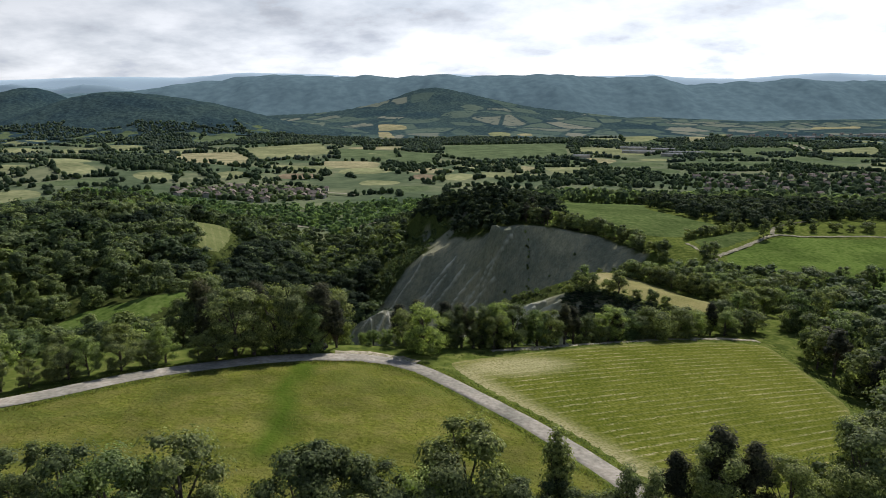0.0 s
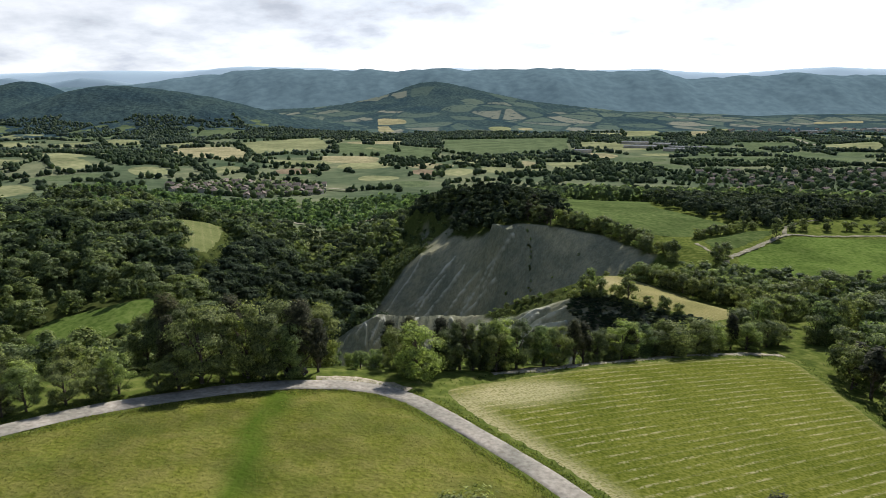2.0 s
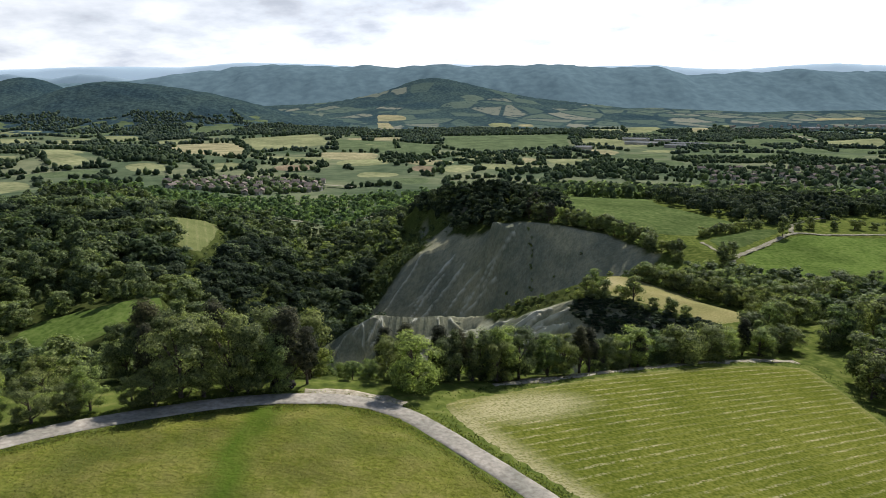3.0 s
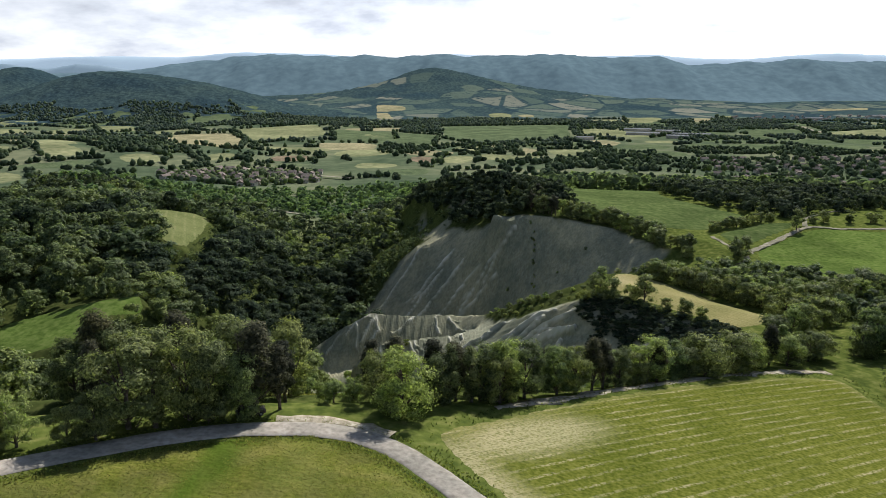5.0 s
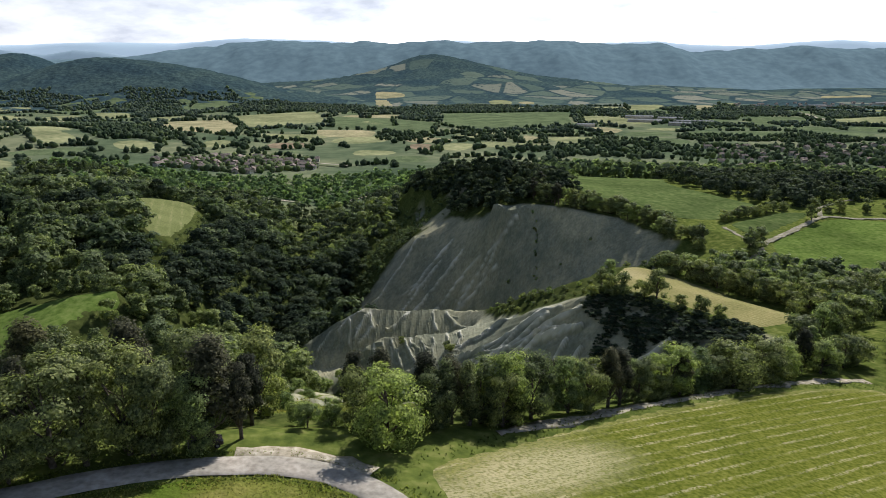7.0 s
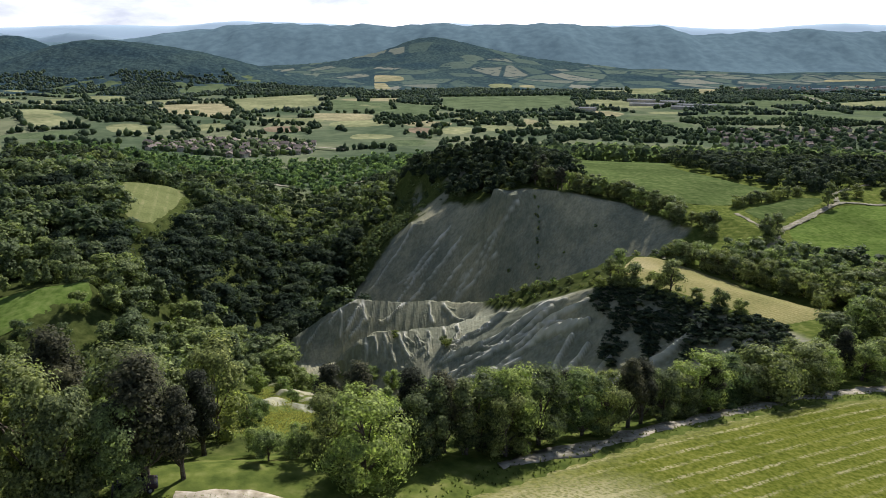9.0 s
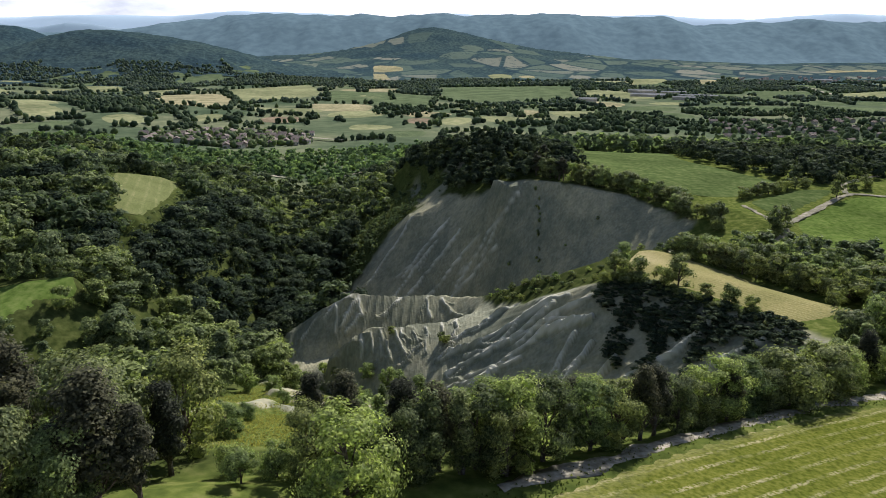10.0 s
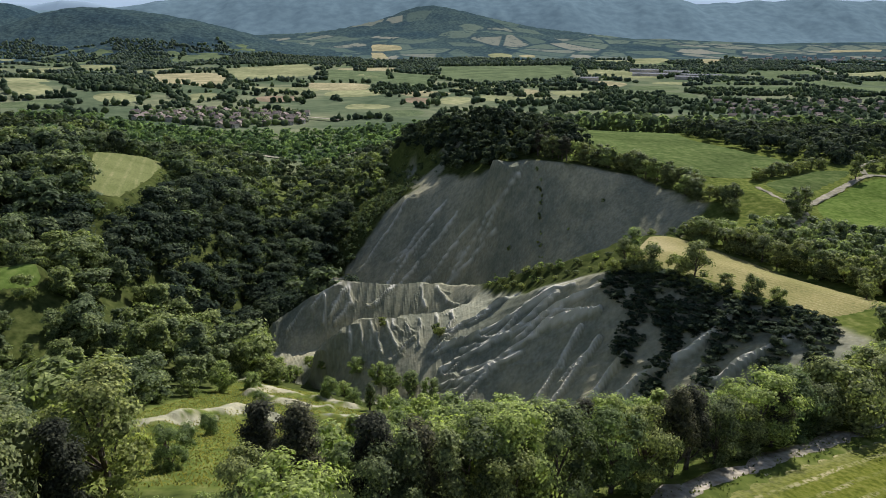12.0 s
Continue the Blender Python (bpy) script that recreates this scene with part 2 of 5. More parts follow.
def land_mat():
    """Rough grass, woodland floor and bare marl, by what grows where."""
    m, n, b = base("land", 0.95, 0.0)

    def att(name):
        x = n.new("ShaderNodeAttribute")
        x.attribute_name = name
        return x.outputs["Fac"]
    a, c = noise_node(m, 0.5, 6), noise_node(m, 0.05, 4)
    grass = ramp(m, a, (0.3, (0.050, 0.070, 0.016)), (0.52, (0.095, 0.118, 0.026)), (0.75, (0.17, 0.175, 0.055)))
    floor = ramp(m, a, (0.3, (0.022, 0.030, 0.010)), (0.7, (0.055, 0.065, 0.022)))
    fine = noise_node(m, 1.1, 6, (1.0, 1.0, 0.25))
    marl = ramp(m, fine, (0.25, (0.240, 0.226, 0.150)), (0.5, (0.300, 0.284, 0.190)), (0.78, (0.375, 0.355, 0.246)))
    damp = ramp(m, noise_node(m, 0.035, 5), (0.36, (0.72, 0.77, 0.80)), (0.6, (1.06, 1.05, 1.0)))
    marl = blend(m, 1.0, marl, damp, "MULTIPLY")
    plain = ramp(m, noise_node(m, 0.006, 4), (0.34, (0.064, 0.090, 0.050)), (0.48, (0.100, 0.126, 0.070)), (0.60, (0.165, 0.178, 0.100)))
    canopy = noise_node(m, 0.085, 5)
    # distant woods: the bluish tones put haze into the colour
    wooded = ramp(m, canopy, (0.34, (0.020, 0.036, 0.034)), (0.52, (0.044, 0.068, 0.060)), (0.66, (0.078, 0.106, 0.086)))
    stands = ramp(m, noise_node(m, 0.007, 3), (0.36, (0.70, 0.78, 0.86)), (0.62, (1.22, 1.18, 1.05)))
    wooded = blend(m, 1.0, wooded, stands, "MULTIPLY")
    glade = ramp(m, noise_node(m, 0.0052, 3), (0.615, (0, 0, 0)), (0.635, (1, 1, 1)))
    wooded = blend(m, glade, wooded, ramp(m, noise_node(m, 0.012, 2), (0.42, (0.085, 0.105, 0.070)), (0.58, (0.150, 0.150, 0.100))))

    marl = blend(m, 1.0, marl, ramp(m, noise_node(m, 1.0, 6, (0.34, 0.34, 0.022)), (0.36, (0.80, 0.83, 0.83)), (0.52, (1.0, 1.0, 1.0)), (0.68, (1.10, 1.08, 1.03))), "MULTIPLY")  # water stains down the slope
    # rib crests: dry clay tone, brightened to paint their sunlit streaks
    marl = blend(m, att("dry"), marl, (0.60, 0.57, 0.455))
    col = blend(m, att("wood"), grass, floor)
    col = blend(m, att("marl"), col, marl)
    col = blend(m, att("plain"), col, plain)
    col = blend(m, att("forest"), col, wooded)
    stains = ramp(m, c, (0.35, (0.80, 0.82, 0.80)), (0.65, (1.12, 1.1, 1.08)))
    link(m, blend(m, 1.0, col, stains, "MULTIPLY"), b.inputs["Base Color"])
    bump(m, b, fine, 0.10)
    tall = n.new("ShaderNodeBump")
    tall.inputs["Distance"].default_value = 3.5
    link(m, canopy, tall.inputs["Height"]), link(m, att("forest"), tall.inputs["Strength"])
    link(m, b.inputs["Normal"].links[0].from_socket, tall.inputs["Normal"]), link(m, tall.outputs[0], b.inputs["Normal"])
    return m


M_LAND = land_mat()

# ---- the lie of the land: crests, floors, rims and feet, each a few points x, y, z ----
LAND = {
    "ravine_floor": [(74, 198, -31), (46, 216, -44), (18, 236, -55), (-12, 260, -64), (-42, 284, -71), (-66, 308, -77), (-78, 350, -87), (-82, 430, -91), (-88, 520, -93), (-110, 700, -97)],
    "field_brow": [(-110, 126, -4), (-70, 134, 0.5), (-44, 140, 0.5), (-20, 141, -1), (10, 146, -3), (35, 158, -8), (62, 177, -13), (90, 199, -17), (108, 222, -20)],
    "bare_bench": [(-48, 190, -26), (-33, 204, -32.5), (-16, 216, -41)],
    "knoll_crest": [(18, 306, -46.5), (27, 296, -40.5), (34, 284, -33), (43, 279, -28.5), (53, 280, -24.5), (63, 283, -22.5), (73, 287, -23)],
    "knoll_veg": [(21, 290, -45), (25, 276, -39), (34, 266, -31.5), (42, 262, -28), (49, 260, -24)],
    "knoll_rim": [(49, 260, -24), (56, 257, -21.5), (66, 244, -21), (76, 234, -21.5), (86, 221, -21)],
    "knoll_top": [(66, 268, -21.5), (84, 250, -21.5), (98, 236, -22)],
    "knoll_far": [(73, 288, -23), (80, 284, -24.5), (101, 262, -28), (112, 244, -27)],
    "knoll_back": [(30, 306, -54), (50, 308, -48), (75, 306, -34), (100, 312, -28)],
    "knoll_foot": [(20, 243, -54), (44, 221, -43), (70, 205, -31)],
    "spur_crest": [(18, 306, -46.5), (8, 316, -51), (0, 319, -51.5), (-13, 320, -52.5), (-30, 319, -51), (-41, 318, -57), (-53, 317, -65.5)],
    "spur_gully": [(14, 299, -52), (4, 301, -59), (-10, 303, -64), (-30, 302, -68), (-48, 303, -71)],
    "low_spur_crest": [(24, 280, -44), (13, 290, -47), (6, 286, -48), (-7, 285, -49), (-17, 284, -48.8), (-24.5, 281, -51.5), (-33, 278, -58)],
    "cliff_gully": [(60, 326, -50), (16, 350, -82), (-30, 370, -90)],
    "cliff_foot": [(90, 336, -42), (66, 349, -57), (48, 362, -66), (28, 376, -79), (2, 391, -86), (-34, 405, -91), (-54, 440, -91)],
    "cliff_rim": [(108, 338, -27), (99, 362, -29), (95, 373, -28.5), (88, 379, -26.5), (76, 386, -26), (62, 396, -24.5), (50, 403, -25), (38, 405, -28), (31, 412, -26)],
    "hill_crest": [(62, 425, -20), (50, 450, -17), (28, 475, -18), (0, 515, -27), (-18, 555, -39), (-30, 640, -75)],
    "hill_west": [(24, 425, -34), (7, 441, -43), (-15, 438, -55), (-5, 500, -48), (-40, 560, -70)],
    "plateau": [(128, 331, -25.5), (117, 364, -25.5), (90, 420, -23), (164, 494, -30), (209, 536, -36)],
    "plateau_east": [(125, 258, -25), (150, 295, -29), (171, 328, -32), (180, 378, -27), (212, 403, -27), (300, 420, -30)],
    "plateau_end": [(90, 540, -32), (150, 620, -48), (280, 620, -45)],
    "east": [(150, 225, -24), (220, 240, -28), (220, 310, -32), (320, 250, -25)],
    "left_gully": [(-150, 222, -46), (-105, 224, -45), (-76, 254, -48), (-84, 290, -58)],
    "left_dip": [(-98, 360, -50), (-104, 404, -56)],
    "left_meadow": [(-132, 240, -37), (-118, 246, -34.2), (-116, 254, -32.2), (-113, 262, -31), (-108, 276, -28.5), (-117, 274, -28.6), (-137, 270, -32.7), (-150, 268, -35.5), (-170, 262, -38)],
    "left_wood": [(-104, 292, -38), (-98, 335, -46), (-106, 431, -56), (-112, 500, -68)],
    "left_hill": [(-150, 296, -30), (-172, 315, -26), (-180, 351, -22), (-186, 392, -19), (-184, 415, -24)],
    "terrace": [(-118, 342, -27.3), (-127, 346, -25.3), (-144, 379, -25.6), (-167, 431, -27.2), (-165, 446, -30.2), (-154, 471, -38.3), (-148, 473, -40.6), (-137, 430, -37), (-128, 397, -33.7), (-120, 360, -29.8), (-118, 342, -27.3)],
    "left_behind": [(-170, 470, -38), (-140, 470, -46), (-165, 560, -66)],
    "left_far": [(-230, 250, -20), (-245, 340, -18), (-250, 410, -22), (-260, 520, -52), (-290, 620, -74)],
    "left_near": [(-100, 100, 1), (-130, 160, -15), (-170, 205, -28)],
    "behind": [(-160, 20, 12), (-60, 10, 14), (0, 20, 12), (60, 30, 5), (150, 60, -8), (240, 130, -18)],
    "far_behind": [(-320, -150, 20), (0, -190, 25), (320, -150, 0)],
}
FIELD_EDGE = [(-100, 60), (-95, 108), (-38, 128), (-8, 134), (12, 138), (34, 151), (60, 168), (86, 184), (100, 160), (92, 100), (70, 55)]


def seg_dist(x, y, a, b):
    ex, ey = b[0] - a[0], b[1] - a[1]
    t = np.clip(((x - a[0]) * ex + (y - a[1]) * ey) / (ex * ex + ey * ey), 0, 1)
    return np.hypot(x - a[0] - t * ex, y - a[1] - t * ey), t


def inside(x, y, poly):
    """Signed distance to a polygon's edge, positive inside."""
    x, y = np.asarray(x, float), np.asarray(y, float)
    d, odd = np.full(x.shape, 1e9), np.zeros(x.shape, bool)
    for a, b in zip(poly, poly[1:] + poly[:1]):
        d = np.minimum(d, seg_dist(x, y, a, b)[0])
        cut = (a[1] > y) != (b[1] > y)
        odd = odd ^ (cut & (x < (b[0] - a[0]) * (y - a[1]) / (b[1] - a[1] + 1e-12) + a[0]))
    return np.where(odd, d, -d)


def smooth(a, b, v):
    t = np.clip((v - a) / (b - a), 0, 1)
    return t * t * (3 - 2 * t)


def wave(x, y, size, seed=0):
    """Soft value noise in -1..1 on a lattice of that size."""
    u, v = np.asarray(x, float) / size + seed * 17.3, np.asarray(y, float) / size + seed * 9.1
    i, j = np.floor(u), np.floor(v)
    f, g = u - i, v - j
    f, g = f * f * (3 - 2 * f), g * g * (3 - 2 * g)

    def h(p, q):
        s = np.sin(p * 127.1 + q * 311.7 + seed * 74.7) * 43758.5453
        return (s - np.floor(s)) * 2 - 1
    return (h(i, j) * (1 - f) + h(i + 1, j) * f) * (1 - g) + (h(i, j + 1) * (1 - f) + h(i + 1, j + 1) * f) * g


def rough(x, y, size, seed=0):
    return wave(x, y, size, seed) * 0.55 + wave(x, y, size * 0.47, seed + 1) * 0.3 + wave(x, y, size * 0.21, seed + 2) * 0.15


# The slopes between those lines come out of spreading their heights evenly, coarse to fine.
X0, Y0, X1, Y1 = -330.0, -200.0, 330.0, 710.0


def spread():
    z = None
    for cell in (32.0, 16.0, 8.0, 4.0, 2.0):
        nx, ny = int((X1 - X0) / cell) + 1, int((Y1 - Y0) / cell) + 1
        sums, hits = np.zeros((nx, ny)), np.zeros((nx, ny))
        for line in LAND.values():
            for a, b in zip(line, line[1:]):
                n = int(math.dist(a[:2], b[:2]) / (cell * 0.4)) + 2
                for k in range(n):
                    t = k / (n - 1)
                    i, j = round((a[0] + (b[0] - a[0]) * t - X0) / cell), round((a[1] + (b[1] - a[1]) * t - Y0) / cell)
                    if 0 <= i < nx and 0 <= j < ny:
                        sums[i, j] += a[2] + (b[2] - a[2]) * t
                        hits[i, j] += 1
        fixed = hits > 0
        given = sums / np.maximum(hits, 1)
        if z is None:
            z = np.full((nx, ny), -30.0)
        else:
            gx, gy = np.linspace(0, z.shape[0] - 1.001, nx), np.linspace(0, z.shape[1] - 1.001, ny)
            i, j = gx.astype(int)[:, None], gy.astype(int)[None, :]
            f, g = gx[:, None] - i, gy[None, :] - j
            z = (z[i, j] * (1 - f) + z[i + 1, j] * f) * (1 - g) + (z[i, j + 1] * (1 - f) + z[i + 1, j + 1] * f) * g
        z[fixed] = given[fixed]
        for _ in range(500 if cell > 4 else 160):
            p = np.pad(z, 1, mode="edge")
            z = np.where(fixed, given, (p[:-2, 1:-1] + p[2:, 1:-1] + p[1:-1, :-2] + p[1:-1, 2:]) / 4)
    return z, cell


GRID, CELL = spread()

def near_land(x, y):
    u, v = np.clip((x - X0) / CELL, 0, GRID.shape[0] - 1.001), np.clip((y - Y0) / CELL, 0, GRID.shape[1] - 1.001)
    i, j = u.astype(int), v.astype(int)
    f, g = u - i, v - j
    z = (GRID[i, j] * (1 - f) + GRID[i + 1, j] * f) * (1 - g) + (GRID[i, j + 1] * (1 - f) + GRID[i + 1, j + 1] * f) * g
    plane = 2.5 - 0.10 * x - 0.085 * (y - 115) - 0.0004 * x * x - 0.0006 * np.minimum(x + 30, 0) ** 2
    k = smooth(-8, 2, inside(x, y, FIELD_EDGE))
    return z * (1 - k) + plane * k


HILLS = [  # x, y, height over the plain, half width in x and y
    (-2040, 3450, 172, 260, 330), (-1600, 3000, 30, 500, 400), (-1330, 2750, 120, 330, 340), (-900, 2650, 92, 330, 300), (-45, 4050, 92, 330, 320), (60, 3850, 88, 750, 420), (60, 3300, 34, 800, 420),
    (-760, 1250, 30, 330, 260), (-420, 700, 40, 160, 220), (180, 2750, 16, 130, 90),
]


def far_land(x, y):
    z = -98 + 0 * x
    for hx, hy, hh, wx, wy in HILLS:
        z = z + hh * np.exp(-((x - hx) / wx) ** 2 - ((y - hy) / wy) ** 2)
    return z + 5 * wave(x, y, 400, 3) * smooth(1500, 2800, y) + 14 * np.abs(wave(x, y, 260, 5)) * smooth(2600, 3300, y)


MARL_KNOLL = [(-44, 284), (-60, 312), (-56, 326), (-30, 328), (0, 328), (17, 309), (22, 292), (30, 272), (46, 261), (58, 254), (72, 237), (85, 222), (89, 214), (82, 206), (72, 202), (58, 205), (30, 222), (5, 242), (-16, 262)]
MARL_CLIFF = [(104, 340), (98, 366), (88, 380), (74, 389), (52, 405), (32, 414), (18, 430), (-2, 454), (-26, 452), (-46, 424), (-60, 424), (-64, 392), (-36, 350), (0, 334), (30, 328), (60, 326), (88, 324)]


RIBS = ([(-47, 189), (-41, 197), (-34, 212), (-27, 210), (-16, 209), (-8, 206), (-4, 194)], [(-46, 258), (-36, 252), (-26, 246), (-17, 240)], [(-38, 236), (-28, 230), (-20, 228)])
GRASSY = [(-28, 150), (-14, 150), (-8, 165), (-3, 190), (-2, 208), (-12, 228), (-18, 245), (-30, 263), (-48, 262), (-49, 235), (-51, 212), (-49, 188), (-38, 172)]


# sharp clay ribs, each from the crest down to the foot
KNOLL_RIBS = [[(46.7, 264.5), (34, 264.5), (20.3, 266.1), (5.8, 268.4)], [(45.5, 250.4), (32.9, 254.8), (22.3, 254.5), (15.9, 253.2), (6, 251)], [(40.9, 262.1), (27.7, 265.2), (20.9, 261.2), (5.8, 260.9)], [(30.9, 276.3), (18, 276.1), (5.7, 272.9)], [(40.7, 249), (34, 242.7), (26.7, 235.5)], [(43.4, 242.9), (38.2, 238.5), (29.6, 233)], [(48, 236), (39.9, 229.7), (34.3, 227.7)],
              [(70.5, 232.6), (60.6, 227.6), (50.3, 228), (44, 225.8)], [(76.7, 221.2), (68.8, 218.9), (63.1, 217.8)], [(36.4, 261.4), (24.5, 260.4), (11.6, 263.5)], [(26, 252), (15.9, 253.2), (5.8, 255.1)], [(20, 254), (12.1, 248.9), (7.6, 244.5)], [(46, 257), (36, 258), (26, 257)]]
SPUR_RIBS = [[(-30, 319), (-35.6, 318), (-39.2, 314.4)], [(-27.3, 319), (-25, 313.5), (-30.2, 308.6)], [(-27.3, 319), (-29.1, 315.1), (-32.2, 310.8)], [(-11.3, 319.5), (-14.1, 314.8), (-17, 312.6)], [(-1.1, 319.5), (-1.4, 313.5), (0, 308.7)], [(4.7, 317), (6, 310.9), (7.7, 306.2)], [(-42.5, 316), (-47.2, 310.6)], [(-35.5, 318), (-34.1, 313), (-34.6, 309.3)]]
LOW_RIBS = [[(-15.5, 284.4), (-14.4, 279.5)], [(-11, 284.6), (-9.8, 280.2), (-7.6, 274.5)], [(-9, 284.8), (-8.7, 280.8)], [(-5.5, 285), (-4.9, 281.6), (-3.6, 277.6)], [(-19.1, 283.4), (-17.9, 277.6)], [(-15.5, 280.4), (-14.9, 276)], [(-1, 285), (0, 280.9), (-1.2, 272.5)], [(4, 286), (5.3, 280.4)], [(-2.5, 276), (-9.3, 271.1)], [(-24.5, 281.5), (-26.3, 276.4)], [(-13.5, 280), (-11.8, 274.3)], [(-22, 282), (-21.5, 277)], [(9, 288), (9.5, 280), (5, 272)]]
CLIFF_RIBS = [[(13.7, 413.1), (-5.3, 406), (-18.6, 397.9)], [(22.8, 402.8), (8.3, 400.4), (-5, 395.2)], [(30.1, 392.8), (18.7, 391.3), (3.1, 390.2)], [(34.1, 399.7), (26.5, 398.9), (10.9, 392.5)], [(1.4, 418.4), (-11, 411.8), (-21.7, 402.7)], [(-8.4, 440), (-24.3, 432), (-35.4, 421)], [(41.8, 401.6), (31.6, 398.9), (23.8, 393.6)], [(8, 424), (-4, 420), (-16, 412)]]


def forked(ribs, seed, length):
    """Each rib with side ribs that split off downhill, as rain cuts them."""
    rnd, out = random.Random(seed), []
    for line in ribs:
        out.append((line, 1.0))
        for a, b in zip(line, line[1:]):
            for side in (-1, 1):
                if rnd.random() < 0.7:
                    t, turn = rnd.uniform(0.1, 0.8), side * radians(rnd.uniform(14, 30))
                    d = math.dist(a, b)
                    u, v = (b[0] - a[0]) / d, (b[1] - a[1]) / d
                    u, v = u * math.cos(turn) - v * math.sin(turn), u * math.sin(turn) + v * math.cos(turn)
                    p = (a[0] + (b[0] - a[0]) * t, a[1] + (b[1] - a[1]) * t)
                    k = length * rnd.uniform(0.5, 1.2)
                    out.append(([p, (p[0] + u * k, p[1] + v * k)], rnd.uniform(0.35, 0.7)))
    return out


ALL_RIBS = [(forked(KNOLL_RIBS, 1, 9), 2.3, 1.3), (forked(SPUR_RIBS, 2, 6), 1.6, 1.1), (forked(LOW_RIBS, 3, 4), 1.25, 0.85), (forked(CLIFF_RIBS, 4, 10), 1.7, 1.4)]


def clay_ribs(x, y):
    """Height of the sharp ribs over the slope."""
    z = np.zeros(np.shape(x))
    xs, ys = x + 0.7 * wave(x, y, 5, 61) + 0.3 * wave(x, y, 1.7, 63), y + 0.7 * wave(x, y, 5, 62) + 0.3 * wave(x, y, 1.7, 64)
    uneven = 0.8 + 0.35 * wave(x, y, 6, 65)
    for ribs, h, w in ALL_RIBS:
        for line, k in ribs:
            for a, b in zip(line, line[1:]):
                i = np.flatnonzero((xs > min(a[0], b[0]) - w) & (xs < max(a[0], b[0]) + w) & (ys > min(a[1], b[1]) - w) & (ys < max(a[1], b[1]) + w))
                if len(i):
                    z[i] = np.maximum(z[i], h * k * uneven[i] * np.clip(1 - seg_dist(xs[i], ys[i], a, b)[0] / (w * (0.5 + 0.5 * k)), 0, 1))
    return z


def line_dist(x, y, *names):
    d = np.full(np.shape(x), 1e9)
    for name in names:
        for a, b in zip(LAND[name], LAND[name][1:]):
            d = np.minimum(d, seg_dist(x, y, a, b)[0])
    return d


def rib_dist(x, y):
    d = np.full(np.shape(x), 1e9)
    for line in RIBS:
        for a, b in zip(line, line[1:]):
            d = np.minimum(d, seg_dist(x, y, a, b)[0])
    return d


def rills(x, y, turn, gap, seed):
    """Sharp downhill ribs across a slope: wandering, forking triangle waves of uneven strength."""
    c, s = math.cos(radians(turn)), math.sin(radians(turn))
    u, v = x * c + y * s, -x * s + y * c
    r = 0
    for k, (size, amp) in enumerate(((gap, 1.0), (gap * 0.41, 0.38))):
        w = u + size * (0.9 * wave(u, v * 0.4, size * 4, seed + k) + 0.35 * wave(u, v * 0.5, size * 1.3, seed + 3 + k))
        rib = 1 - 2 * np.abs(w / size - np.floor(w / size) - 0.5)
        r = r + amp * (rib ** 1.6 * 1.7 - 0.6) * (0.7 + 0.45 * wave(u, v * 0.35, size * 1.5, seed + 9 + k))
    return r


def height(x, y, marl=True):
    x, y = np.asarray(x, float), np.asarray(y, float)
    k = smooth(640, 930, np.hypot(x * 1.1, y))
    out = far_land(x, y) * k
    m = k < 1
    near = near_land(np.where(m, x, 0.0), np.where(m, y, 0.0))
    if marl:
        a = smooth(0, 7, inside(x, y, MARL_KNOLL))
        b = smooth(0, 9, inside(x, y, MARL_CLIFF))
        near = near + a * (0.22 * rills(x, y, 62, 4.6, 11) * smooth(0, 25, x - 8) + 0.25 * rills(x, y, -8, 3.4, 21) * smooth(25, 0, x - 8)) + b * (0.30 * rills(x, y, -35, 9.0, 31) + 0.12 * rills(x, y, -35, 3.2, 37))
        bare = np.maximum(a, b) > 0
        if np.any(bare):
            bx, by, bare = np.broadcast_arrays(x, y, bare)
            extra = np.zeros(bare.shape)
            extra[bare] = clay_ribs(bx[bare], by[bare]) * smooth(0.3, 3.5, line_dist(bx[bare], by[bare], "spur_crest", "low_spur_crest"))
            near = near + np.maximum(a, b) * extra
        wild = smooth(4, 16, -inside(x, y, FIELD_EDGE)) * (1 - np.maximum(a, b))
        near = near + wild * 0.5 * rough(x, y, 14, 2) + (1.7 + 1.0 * wave(x, y, 6, 66)) * smooth(5.0, 0, rib_dist(x, y) + 2.0 * wave(x, y, 5, 67) + 0.8 * wave(x, y, 2, 68))
    return np.where(m, out + (1 - k) * near, out)


# ---- small tools ----
def solid(name, verts, faces, material, parent=None, label=""):
    """One mesh object from vertex and face arrays (all faces with the same number of corners)."""
    verts, faces = np.asarray(verts, float), np.asarray(faces, int)
    me = bpy.data.meshes.new(name)
    n = faces.shape[1]
    me.vertices.add(len(verts)), me.loops.add(faces.size), me.polygons.add(len(faces))
    me.vertices.foreach_set("co", verts.ravel())
    me.loops.foreach_set("vertex_index", faces.ravel())
    me.polygons.foreach_set("loop_start", np.arange(0, faces.size, n))
    me.update(calc_edges=True)
    me.validate()
    me.materials.append(material)
    ob = new(name, me)
    ob.parent = parent
    if label:
        tagged(ob, label)
    return ob


def part(name, bm, material, parent, label=""):
    me = bpy.data.meshes.new(name)
    bm.to_mesh(me)
    bm.free()
    me.materials.append(material)
    ob = new(name, me)
    ob.parent = parent
    if label:
        tagged(ob, label)
    return ob


